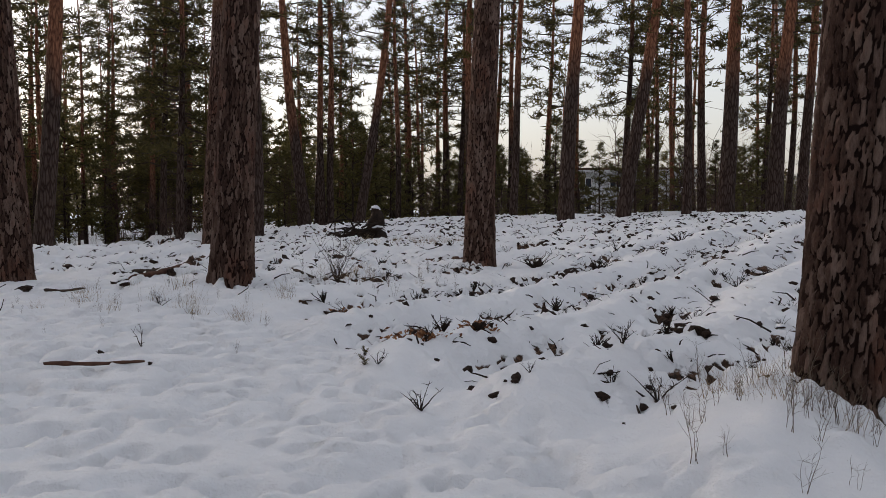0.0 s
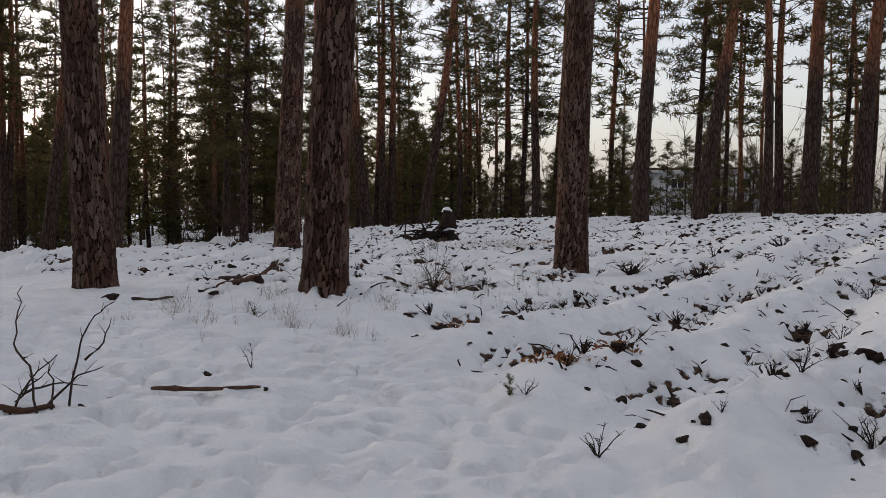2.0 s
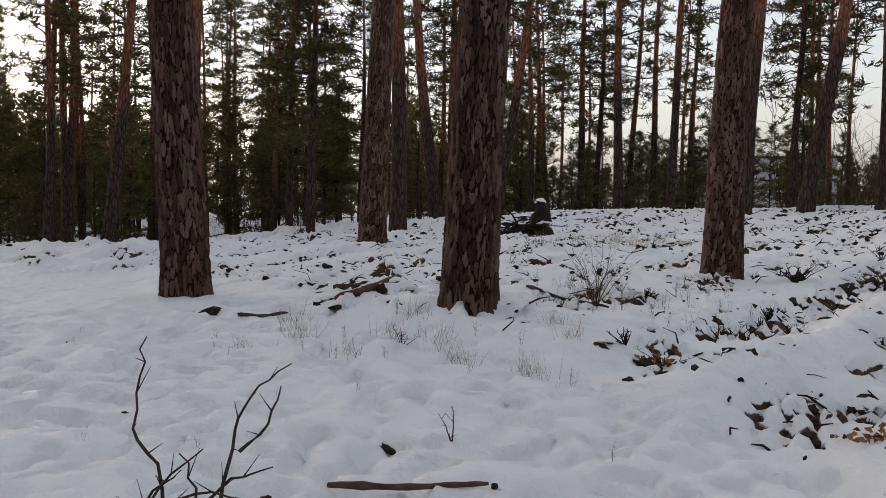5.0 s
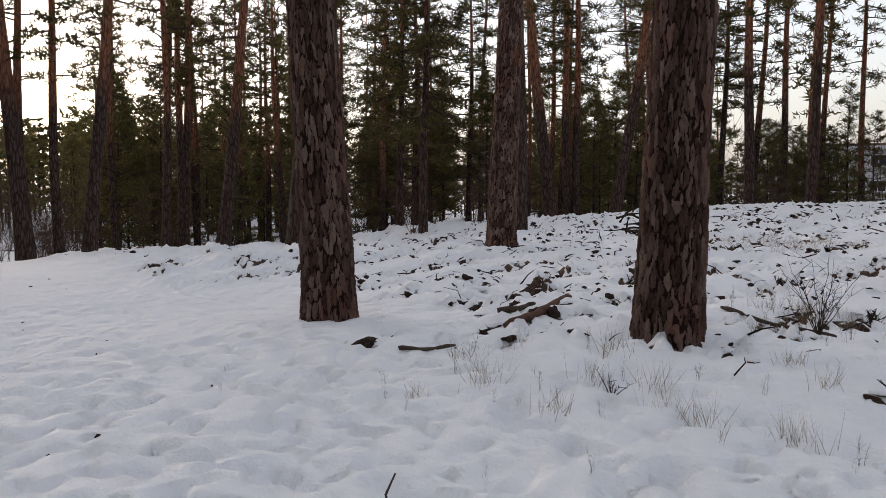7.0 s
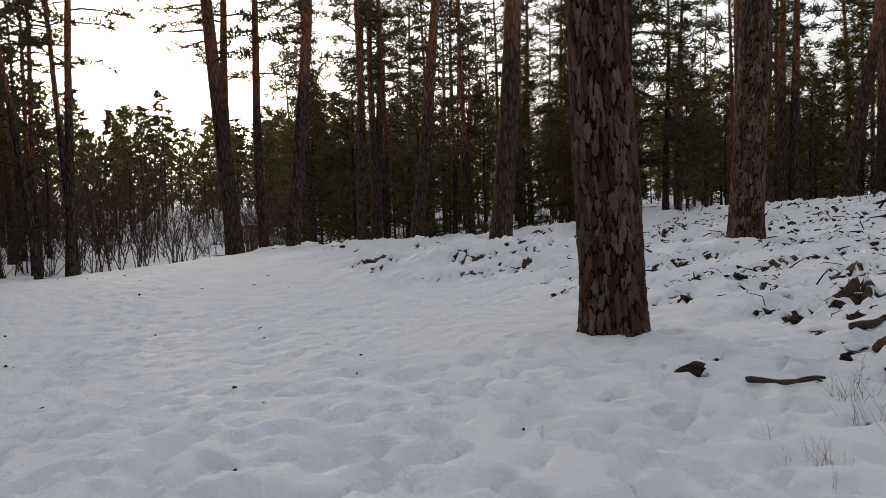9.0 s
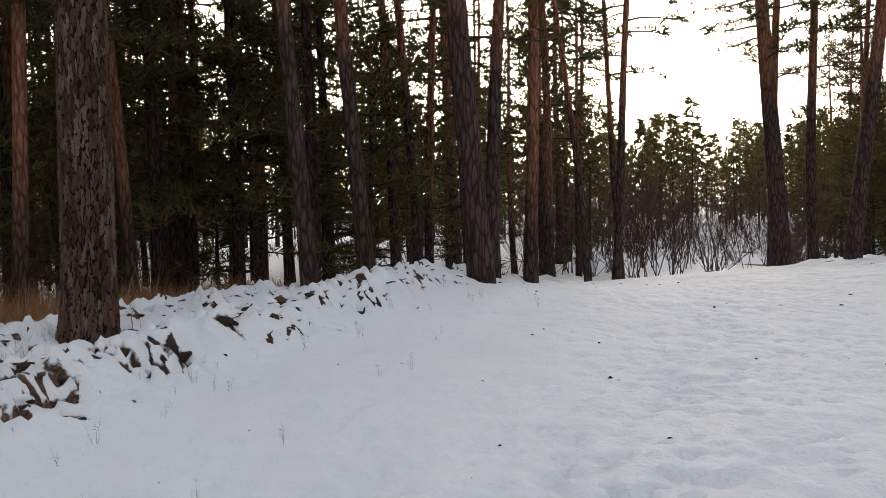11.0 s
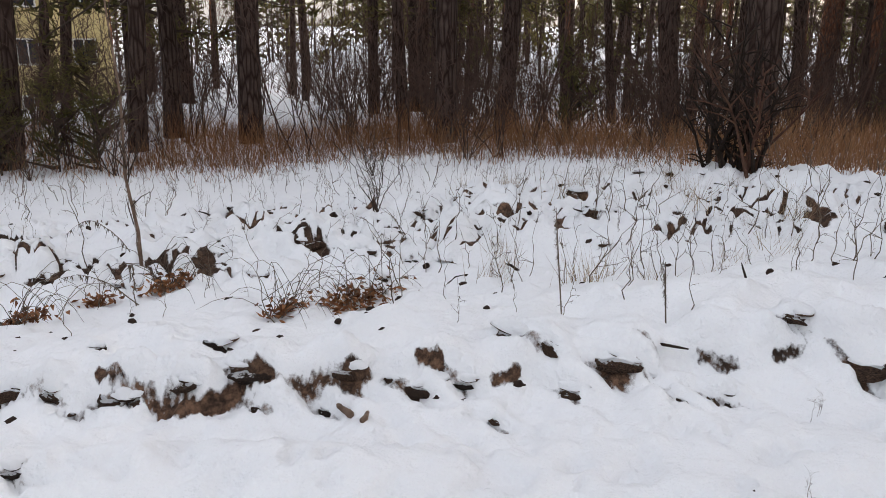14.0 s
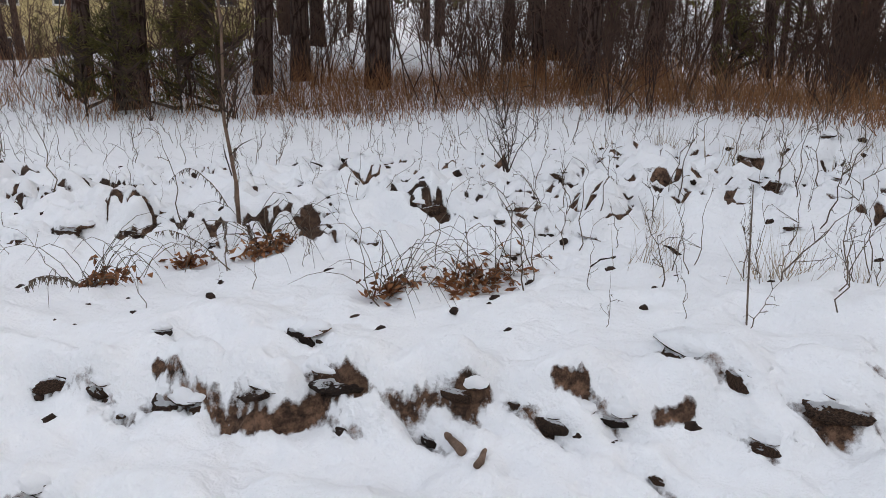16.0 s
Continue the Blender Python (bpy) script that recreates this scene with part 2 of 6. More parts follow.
def vnoise(x, y, seed=0):
    """Smooth noise, 0 to 1, one lump a metre."""
    ix, iy = np.floor(x), np.floor(y)
    fx, fy = x - ix, y - iy
    fx, fy = fx * fx * fx * (fx * (fx * 6 - 15) + 10), fy * fy * fy * (fy * (fy * 6 - 15) + 10)
    a, b = lattice(ix, iy, seed), lattice(ix + 1, iy, seed)
    c, d = lattice(ix, iy + 1, seed), lattice(ix + 1, iy + 1, seed)
    return (a * (1 - fx) + b * fx) * (1 - fy) + (c * (1 - fx) + d * fx) * fy


def fbm(x, y, seed=0, octaves=3):
    return sum(vnoise(x * 2 ** k, y * 2 ** k, seed + k) * 0.5 ** k for k in range(octaves)) / (2 - 0.5 ** (octaves - 1))


def ease(a, b, x):
    t = np.clip((x - a) / (b - a), 0, 1)
    return t * t * (3 - 2 * t)


SWELL = (-1.66, 0.07, 1.69, -0.79, -1.07, 0.14, 0.13, -1.38, -0.12, 2.53, -1.11, 0.47, 2.14, -0.48, -0.17, 0.62, -1.17, 0.2, -0.53, 1.92, 0.72, -1.09, 2.27, -0.57,
         0.81, -1.16, -1.11, 1.53, -1.23, 3.38)


def lie(x, y):
    """The lie of the land, without its small relief."""
    z = np.full_like(x, -1.2)
    k = 0
    for cy in (-22, -8, 6, 20, 34, 50):
        for cx in (-42, -28, -14, 0, 14):
            z = z + SWELL[k] * np.exp(-((x - cx) ** 2 + (y - cy) ** 2) / 338.0)
            k += 1
    k = 0
    for cy in (-2, 2.5, 7, 11.5, 16):
        for cx in (-16, -11.5, -7, -2.5, 2):
            z = z + DIPS[k] * np.exp(-((x - cx) ** 2 + (y - cy) ** 2) / 20.5)
            k += 1
    k = 0
    for cy in (24, 30, 36, 42, 48):
        for cx in (-30, -24, -18, -12, -6, 0, 6, 12, 18):
            z = z + FALLS[k] * np.exp(-((x - cx) ** 2 + (y - cy) ** 2) / 40.5)
            k += 1
    s, b = bank_way(x, y)
    z = z - 3.2 * ease(11, 32, b) * (1 - ease(-17, -6, s))
    z = z - (0.12 * ease(18, 28, y) + 1.5 * ease(31, 52, y)) * ease(-14, -2, x)
    return z


DIPS = (0.1, -0.04, -0.08, -0.02, 0.02, 0.06, -0.04, -0.15, 0.18, -0.03, 0.0, -0.04, 0.05, 0.09, -0.19, 0.29, -0.08, 0.01, 0.13, -0.21, -0.11, -0.13, -0.19, 0.1, -0.09)

FALLS = (-0.18, 0.17, -0.06, 0.06, 0.04, -0.04, 0.04, -0.04, 0.09, -0.21, 0.15, 0.07, -1.19, 0.14, -0.02, 0.0, -0.09, 0.13, 0.03, -0.03, -0.6, 0.25, 0.01, 0.38, -0.04, -0.2,
         -0.33, -0.08, 0.26, -0.31, -0.19, -0.37, -0.11, 0.04, 0.29, -0.18, -0.66, -0.96, -0.79, -0.04, 0.08, -0.02, -0.01, 0.04, -0.01)


def bank_way(x, y):
    """Metres along the track's bank and away from its foot."""
    s = (x + 9.03) * -0.70 + (y - 1.2) * 0.71
    b = (x + 9.03) * -0.71 + (y - 1.2) * -0.70 + 1.25 * ease(2, 11, s)
    return s, b


def bank_place(s, b):
    """From metres along the bank and away from its foot back to the plan."""
    b -= 1.25 * float(ease(2, 11, np.array(s)))
    return -9.03 - 0.70 * s - 0.71 * b, 1.2 + 0.71 * s - 0.70 * b


def cells(x, y, seed):
    """Distances to the nearest and second nearest of scattered points, one a metre."""
    ix, iy = np.floor(x), np.floor(y)
    f1, f2 = np.full(np.shape(x), 9.0), np.full(np.shape(x), 9.0)
    for du in (-1, 0, 1):
        for dv in (-1, 0, 1):
            d = np.hypot(x - ix - du - lattice(ix + du, iy + dv, seed), y - iy - dv - lattice(ix + du, iy + dv, seed + 5))
            f2 = np.where(d < f1, f1, np.minimum(f2, d))
            f1 = np.minimum(f1, d)
    return f1, f2


def ledge(s, b):
    """The broken edge of the bank: a low scarp with bare earth in long stretches under a lip of snow; its height and the bare earth."""
    c = b - (fbm(s * 1.3 + 3, s * 0 + 0.5, 301) - 0.5) * 0.42 - 0.05 * np.sin(s * 9.0)
    broken = ease(0.45, 0.55, fbm(s * 2.9 + 7, s * 0 + 0.5, 311))
    strong = 0.47 + 0.30 * fbm(s * 3.7, s * 0 + 0.5, 321)
    on = ease(-5, -3, s) * (1 - ease(2.6, 4.0, s))
    gap = on * broken * strong * np.exp(-((c + 0.01) / 0.062) ** 2)
    lip = np.exp(-((c - 0.12) / 0.06) ** 2) * (0.4 + 0.6 * broken)
    return on * (0.075 * ease(-0.07, 0.05, c) * (1 - ease(0.5, 1.4, c)) + 0.030 * lip) - 0.03 * gap, gap


def cushions(x, y):
    """Snow lying in cushions over turned sods: their height, and the gaps where the earth shows."""
    m = field_mask(x, y)
    wx, wy = (fbm(x * 3, y * 3, 141) - 0.5) * 0.25, (fbm(x * 3, y * 3, 143) - 0.5) * 0.25
    cross = x * 0.815 - y * 0.58 + (fbm(x * 0.35, y * 0.35, 3) - 0.5) * 0.9
    valley = ease(-0.3, 0.6, -np.cos((cross + 5.8) * 2 * math.pi / 1.55))
    f1, f2 = cells((x + wx) * 5.4, (y + wy) * 5.4, 151)
    gap = np.clip(1.05 - (f2 - f1) * 1.7, 0, 1)
    dome = np.clip(1 - f1 * 1.15, 0, 1) ** 0.6
    patch = ease(0.42, 0.55, fbm(x * 2.1, y * 2.1, 153)) * (0.40 + 0.60 * valley) * m * ease(4.4, 6.4, x * 0.58 + y * 0.815)
    z, bare = 0.11 * dome * m * (0.42 + 0.58 * patch) - 0.13 * gap * patch, gap * patch
    s, b = bank_way(x, y)
    near = ease(-22, -12, s) * (1 - ease(30, 40, s))
    wob = (fbm(s * 0.7, b * 0.2, 61) - 0.5) * 0.5
    front = ease(-0.32, -0.12, b + wob * 0.6) * (1 - ease(0.12, 0.38, b + wob * 0.6 - 1.3 * ease(4, 7, s)))
    back = ease(1.8, 2.4, b + wob) * (1 - ease(4.2, 5.4, b + wob))
    f1, f2 = cells((x + wx) * 6.2, (y + wy) * 6.2, 161)
    gap = np.clip(1.05 - (f2 - f1) * 2.3, 0, 1)
    dome = np.clip(1 - f1 * 1.1, 0, 1) ** 0.6
    on = near * np.maximum(front * ease(3.6, 5.0, s) * ease(0.43, 0.54, fbm(s * 2.2, b * 2.2, 163) + 0.09 * np.exp(-((s - 1.9) / 1.3) ** 2) + 0.04 * ease(3, 6, s)), back * ease(0.51, 0.62, fbm(x * 2.8, y * 2.8, 165)))
    soft = near * np.maximum(front, back)
    rise, edge = ledge(s, b)
    return z + rise + (0.11 + 0.05 * ease(3, 5, s)) * dome * (0.55 * soft + 0.45 * on) - 0.06 * gap * on, np.maximum(np.maximum(bare, 0.84 * gap * on), edge)


def far_side(x, y):
    """1 on the heaped ground beyond the track."""
    s, b = bank_way(x, y)
    return (1 - ease(-8.2, -6.8, b + 0.8 * (fbm(x * 0.5, y * 0.5, 40) - 0.5))) * ease(9.5, 12.5, s) * (1 - ease(-7, -4, x))


def field_mask(x, y):
    """1 where the ground was ploughed, 0 on the track and the trodden snow."""
    edge = x * 0.815 - y * 0.58                      # across the furrows
    along = x * 0.58 + y * 0.815
    wob = (fbm(x * 0.5, y * 0.5, 40) - 0.5) * 1.6
    track = (x + 5.5) * 0.71 + (y - 5.1) * 0.70      # from the track's middle towards the field
    beyond = far_side(x, y)
    return np.maximum(ease(3.4, 4.6, along + wob + 0.25 * edge) * ease(3.0, 4.4, track + wob), beyond)


def relief(x, y):
    m = field_mask(x, y)
    cross = x * 0.815 - y * 0.58 + (fbm(x * 0.35, y * 0.35, 3) - 0.5) * 0.9
    ridge = np.cos((cross + 5.8) * 2 * math.pi / 1.55)
    strong = ease(-7.6, -5.6, cross) * 0.75 + 0.25
    valley = ease(-0.3, 0.6, -ridge)
    lumps = np.clip(fbm(x * 1.9, y * 1.9, 11, 3) - 0.46, 0, 1)
    z = m * (0.05 + 0.125 * strong * ridge + 0.34 * lumps * (0.35 + 0.65 * valley))
    z = z + 0.09 * (fbm(x * 0.9, y * 0.9, 31) - 0.5) + 0.036 * (fbm(x * 3.4, y * 3.4, 33) - 0.5)
    z = z + far_side(x, y) * (0.40 * np.clip(fbm(x * 0.9, y * 0.9, 221, 3) - 0.45, 0, 1) + 0.28 * np.clip(fbm(x * 2.6, y * 2.6, 223, 2) - 0.5, 0, 1))
    # low swells round the foot of the old pines
    for cx, cy, up in ((-6.14, 11.49, 0.095), (-2.83, 10.79, 0.065), (0.75, 15.51, -0.045), (2.70, 5.36, 0.09)):
        z = z + up * np.exp(-((x - cx) ** 2 + (y - cy) ** 2) / 6.0)
    # trodden snow and the track's shallow ruts
    s, b = bank_way(x, y)
    tread = (1 - m) * ease(-14, -9, b) * (1 - ease(-0.6, 0.1, b))
    tread = tread * (1 - 0.55 * ease(3, 6, s))
    z = z - tread * (1 - 0.55 * ease(-4.5, -2.5, b)) * (0.20 * np.clip(fbm(x * 5.0, y * 5.0, 51, 2) - 0.50, 0, 1) + 0.42 * np.clip(fbm(x * 9.0, y * 10.0, 53, 2) - 0.55, 0, 1))
    for c in (-2.0, -3.5):
        z = z - 0.018 * np.exp(-((b - c + 0.25 * np.sin(s * 0.4)) / 0.16) ** 2) * ease(-3, 1, s)
    # the thrown-up bank, the hollow behind it and the second row of mounds
    near = ease(-22, -12, s) * (1 - ease(30, 40, s))
    wob = (fbm(s * 0.7, b * 0.2, 61) - 0.5) * 0.5
    tall = 0.10 + 0.06 * ease(2, 7, s) + 0.12 * (fbm(s * 1.3, b * 0.6, 63) - 0.5)
    crest = tall * (ease(-0.14, 0.14, b + wob * 0.6) * (1 - ease(0.6, 1.7, b + wob)))
    lump = np.clip(fbm(x * 2.6, y * 2.6, 71, 3) - 0.46, 0, 1)
    onbank = ease(-0.5, 0.1, b + wob) * (1 - ease(1.0, 2.2, b)) * (0.35 + 0.65 * ease(1.5, 4, s))
    rows = ease(1.9, 2.7, b + wob) * (1 - ease(3.9, 5.2, b + wob))
    z = z + near * (crest + onbank * 0.36 * lump + rows * (0.05 + 0.42 * lump))
    z = z + near * ease(-0.8, -0.2, b) * (1 - ease(5, 6.5, b)) * (0.11 * (fbm(x * 4.2, y * 4.2, 81, 2) - 0.5) + 0.07 * np.clip(fbm(x * 7.5, y * 7.5, 83, 2) - 0.5, 0, 1))
    z = z + near * 0.10 * np.exp(-((b + 0.55 + 0.12 * s) / 0.22) ** 2) * ease(-5, -2, s) * (1 - ease(0.5, 1.6, s))
    return z + cushions(x, y)[0]


def height(x, y):
    return lie(x, y) + relief(x, y)


GRID = {}


def ground_at(x, y, layer="top"):
    """The height of the built ground; layer "bare" leaves out the snow heaped over lumps."""
    xs, ys, z = GRID["x"], GRID["y"], GRID[layer]
    i = min(max(int(np.searchsorted(xs, x)) - 1, 0), len(xs) - 2)
    j = min(max(int(np.searchsorted(ys, y)) - 1, 0), len(ys) - 2)
    u, v = (x - xs[i]) / (xs[i + 1] - xs[i]), (y - ys[j]) / (ys[j + 1] - ys[j])
    return float((z[j, i] * (1 - u) + z[j, i + 1] * u) * (1 - v) + (z[j + 1, i] * (1 - u) + z[j + 1, i + 1] * u) * v)


def steps(stops):
    out = []
    for a, b, d in stops:
        k = max(1, round((b - a) / d))
        out += [a + (b - a) * i / k for i in range(k)]
    return out


def grow(start, end, first):
    out, x, d = [], start, first
    while x < end:
        out.append(x)
        x += d
        d *= 1.16
    return out + [end]


def sod_gaps(gx, gy):
    """Torn hollows in the snow round the lumps of earth, drawn out along the furrow or bank."""
    z = np.zeros_like(gx)
    xs, ys = gx[0], gy[:, 0]
    for x, y, w in CLOD_SPOTS + [(x, y, 0.85 * w) for x, y, w in BARE_SPOTS]:
        if w < 0.05:
            continue
        w = min(w, 0.24 if x < -8 else 0.30)
        ax, ay = x + 4.5, y - 3.5
        k = math.hypot(ax, ay) or 1
        ax, ay = ax / k, ay / k
        i0, i1 = np.searchsorted(xs, (x - 1.6 * w, x + 1.6 * w))
        j0, j1 = np.searchsorted(ys, (y - 1.6 * w, y + 1.6 * w))
        bx, by = gx[j0:j1, i0:i1], gy[j0:j1, i0:i1]
        dx = bx - x + (fbm(bx * 7, by * 7, 201, 2) - 0.5) * 0.55 * w
        dy = by - y + (fbm(bx * 7, by * 7, 205, 2) - 0.5) * 0.55 * w
        along, off = dx * ay - dy * ax, dx * ax + dy * ay + 0.10 * w
        fine = 0.055 if x < -8 else 0.075
        deep = max(0.16 * w, fine)
        r = (0.11 if x < -8 else 0.17) * w / deep
        z[j0:j1, i0:i1] = np.maximum(z[j0:j1, i0:i1], 0.53 * np.exp(0.7 * (r * r - (along * r / (0.56 * w)) ** 2 - (off / deep) ** 2)))
    return z


def build_ground():
    xs = [-v for v in reversed(grow(20, 900, 0.3))] + steps([(-20, -15, 0.10), (-15, -11.2, 0.055), (-11.2, -8.0, 0.026), (-8.0, 4, 0.052), (4, 12, 0.10), (12, 18, 0.22)])[1:] + grow(18, 900, 0.3)
    ys = [-v for v in reversed(grow(8, 900, 0.3))] + steps([(-8, -4, 0.16), (-4, -0.2, 0.047), (-0.2, 4.2, 0.026), (4.2, 13, 0.052), (13, 26, 0.085), (26, 36, 0.16)])[1:] + grow(36, 900, 0.3)
    gx, gy = np.meshgrid(np.array(xs), np.array(ys))
    sods = sod_gaps(gx, gy)
    bare = height(gx, gy)
    gz = bare + clod_bumps(gx, gy) - 0.05 * ease(0.30, 0.62, sods) + 0.018 * np.exp(-((sods - 0.2) / 0.09) ** 2)
    GRID.update(x=np.array(xs), y=np.array(ys), top=gz, bare=bare)
    nx, ny = len(xs), len(ys)
    co = np.stack([gx, gy, gz], -1).reshape(-1, 3)
    i = np.arange(nx * ny).reshape(ny, nx)
    quads = np.stack([i[:-1, :-1], i[:-1, 1:], i[1:, 1:], i[1:, :-1]], -1).reshape(-1, 4)
    me = bpy.data.meshes.new("ground")
    me.vertices.add(len(co))
    me.vertices.foreach_set("co", co.astype(np.float32).ravel())
    me.loops.add(quads.size)
    me.loops.foreach_set("vertex_index", quads.astype(np.int32).ravel())
    me.polygons.add(len(quads))
    me.polygons.foreach_set("loop_start", np.arange(0, quads.size, 4, dtype=np.int32))
    me.update(calc_edges=True)
    att = me.attributes.new("gap", "FLOAT", "POINT")
    att.data.foreach_set("value", np.maximum(cushions(gx, gy)[1], sods).astype(np.float32).ravel())
    me.materials.append(M_SNOW)
    me.shade_smooth()
    return tagged(new("ground", me), "snow-covered ploughed forest clearing with a trodden track", "ground", kind="structure")


# lumps of turned earth under the snow: place and width
CLOD_SPOTS = []
CLOD_SPOTS += [(-10.2, 2.08, 0.19), (-10.24, 2.27, 0.16), (-10.14, 2.47, 0.13), (-10.38, 2.59, 0.23), (-10.43, 2.71, 0.1), (-10.4, 2.89, 0.11), (-9.67, 1.92, 0.17), (-9.65, 1.8, 0.07), (-9.85, 2.05, 0.1), (-9.49, 1.64, 0.14), (-9.2, 1.34, 0.21), (-8.94, 1.15, 0.15), (-8.8, 1.03, 0.1), (-8.72, 0.92, 0.18), (-9.14, 1.42, 0.11), (-9.36, 1.65, 0.07), (-8.44, 0.49, 0.14), (-8.54, 0.66, 0.11), (-8.57, 0.82, 0.05), (-8.86, 0.53, 0.07), (-9.34, 0.81, 0.14), (-9.78, 2.31, 0.06)]
CLOD_SPOTS += [(-10.53, 2.99, 0.13), (-8.17, 1.11, 0.11), (-10.55, 2.66, 0.05), (-10.55, 3.04, 0.1), (-11.03, 3.47, 0.24), (-11.26, 3.66, 0.09), (-11.51, 3.79, 0.21), (-11.82, 4.28, 0.4), (-12.35, 4.71, 0.36), (-12.38, 5.1, 0.36), (-12.77, 5.48, 0.4), (-12.85, 5.4, 0.23), (-11.56, 4.68, 0.13), (-11.38, 4.42, 0.14), (-10.69, 3.87, 0.1), (-10.64, 3.92, 0.1), (-10.5, 3.81, 0.06), (-12.12, 5.52, 0.33), (-13.05, 6.09, 0.31), (-12.42, 5.98, 0.39), (-13.25, 6.42, 0.3), (-11.06, 3.13, 0.14)]
CLOD_SPOTS += [(-12.61, 0.18, 0.34), (-12.76, 1.07, 0.35), (-12.84, 1.48, 0.3), (-11.18, -0.01, 0.24), (-11.04, -0.35, 0.24), (-10.25, -1.04, 0.29), (-10.55, -0.83, 0.14), (-9.5, -1.67, 0.19), (-9.16, -1.88, 0.18), (-9.33, -2.17, 0.18), (-9.56, -1.92, 0.16), (-11.34, 0.33, 0.08), (-9.34, -2.72, 0.22), (-10.48, -0.47, 0.1), (-9.86, -1.17, 0.1), (-9.77, -1.68, 0.11), (-12.76, 1.84, 0.12), (-10.55, -0.35, 0.15), (-10.86, 0.49, 0.11), (-12.27, 1.41, 0.08)]
CLOD_SPOTS += [(-12.8, 1.38, 0.14), (-13.22, 1.33, 0.25), (-12.94, 5.39, 0.23), (-13.81, 3.04, 0.32), (-16.36, 5.17, 0.21), (-13.92, 8.18, 0.25), (-14.59, 8.25, 0.26), (-13.74, 6.99, 0.29), (-9.97, -2.97, 0.15), (-8.87, -1.97, 0.17), (-4.88, 13.22, 0.24), (-4.34, 11.19, 0.16), (-4.45, 12.82, 0.19), (-4.52, 11.52, 0.14), (-4.33, 10.85, 0.13), (-4.53, 10.35, 0.12), (-3.55, 11.43, 0.16), (-3.2, 15.46, 0.29)]
CLOD_SPOTS += [(-4.18, 13.57, 0.41), (-5.52, 15.23, 0.25), (-1.63, 17.43, 0.38), (-1.67, 15.61, 0.29), (-1.54, 14.5, 0.19), (-0.07, 18.99, 0.54), (-5.97, 13.99, 0.34)]
# bare black lumps and torn roots in the furrows: place and width
BARE_SPOTS = [(-5.3, 10.2, 0.22), (-5.2, 10.7, 0.2), (-5.82, 13.39, 0.27), (-5.48, 15.27, 0.18), (-4.73, 12.24, 0.2), (-4.27, 12.0, 0.17), (-3.84, 11.42, 0.2), (-4.38, 10.75, 0.12), (-4.09, 10.43, 0.14), (-3.13, 16.01, 0.28), (-2.94, 6.92, 0.1), (-2.83, 6.72, 0.07), (-3.37, 6.2, 0.12), (-3.42, 5.9, 0.06), (-1.98, 7.15, 0.09), (-2.02, 6.3, 0.08), (-2.33, 6.4, 0.06), (-0.05, 6.58, 0.1)]
BARE_SPOTS += [(-0.36, 7.4, 0.15), (-0.3, 6.95, 0.15), (0.37, 7.75, 0.2), (1.2, 9.2, 0.28), (-1.24, 9.3, 0.28), (-0.97, 8.7, 0.12), (-0.74, 8.37, 0.07), (-0.25, 11.4, 0.25), (0.43, 12.01, 0.18), (1.85, 15.59, 0.4), (2.84, 15.37, 0.3), (-0.44, 9.31, 0.15), (1.4, 6.8, 0.2), (0.51, 5.5, 0.14), (2.55, 8.05, 0.26), (2.55, 8.58, 0.22), (1.13, 5.57, 0.1), (0.35, 5.36, 0.1)]


def clod_spots():
    """Lumps of turned earth: in the furrows of the field, on the bank and on the mounds behind it."""
    g = random.Random(11)
    n = 0
    while n < 135:
        x, y = g.uniform(-7, 8), g.uniform(5, 21)
        if float(field_mask(np.array(x), np.array(y))) < 0.8:
            continue
        cross = x * 0.815 - y * 0.58
        if math.cos((cross + 5.8) * 2 * math.pi / 1.55) > g.uniform(-0.9, 0.5):
            continue
        n += 1
        CLOD_SPOTS.append((x, y, g.uniform(0.06, 0.17)))
    n = 0
    while n < 330:
        x, y = g.uniform(-7, 10), g.uniform(5.5, 28)
        cross = x * 0.815 - y * 0.58
        here, lot = np.array(x), float(fbm(np.array(x * 0.9), np.array(y * 0.9), 181))
        if float(field_mask(here, np.array(y))) < 0.8 or math.cos((cross + 5.8) * 2 * math.pi / 1.55) > g.uniform(-1.0, 0.1) or lot < g.uniform(0.35, 0.6):
            continue
        n += 1
        BARE_SPOTS.append((round(x, 2), round(y, 2), g.uniform(0.035, 0.125) * (1 + y / 40)))
    n = 0
    while n < 75:
        x, y = g.uniform(-21, -6.5), g.uniform(15, 30)
        if float(far_side(np.array(x), np.array(y))) < 0.7 or float(fbm(np.array(x * 0.7), np.array(y * 0.7), 187)) < g.uniform(0.35, 0.6):
            continue
        n += 1
        BARE_SPOTS.append((round(x, 2), round(y, 2), g.uniform(0.08, 0.26)))
    for _ in range(75):
        s = g.uniform(4.5, 17)
        CLOD_SPOTS.append((*bank_place(s, g.uniform(-0.2, 1.3)), g.uniform(0.07, 0.22)))
    for _ in range(40):
        s = g.uniform(-7, 8)
        CLOD_SPOTS.append((*bank_place(s, g.uniform(2.0, 4.6)), g.uniform(0.06, 0.17)))


clod_spots()


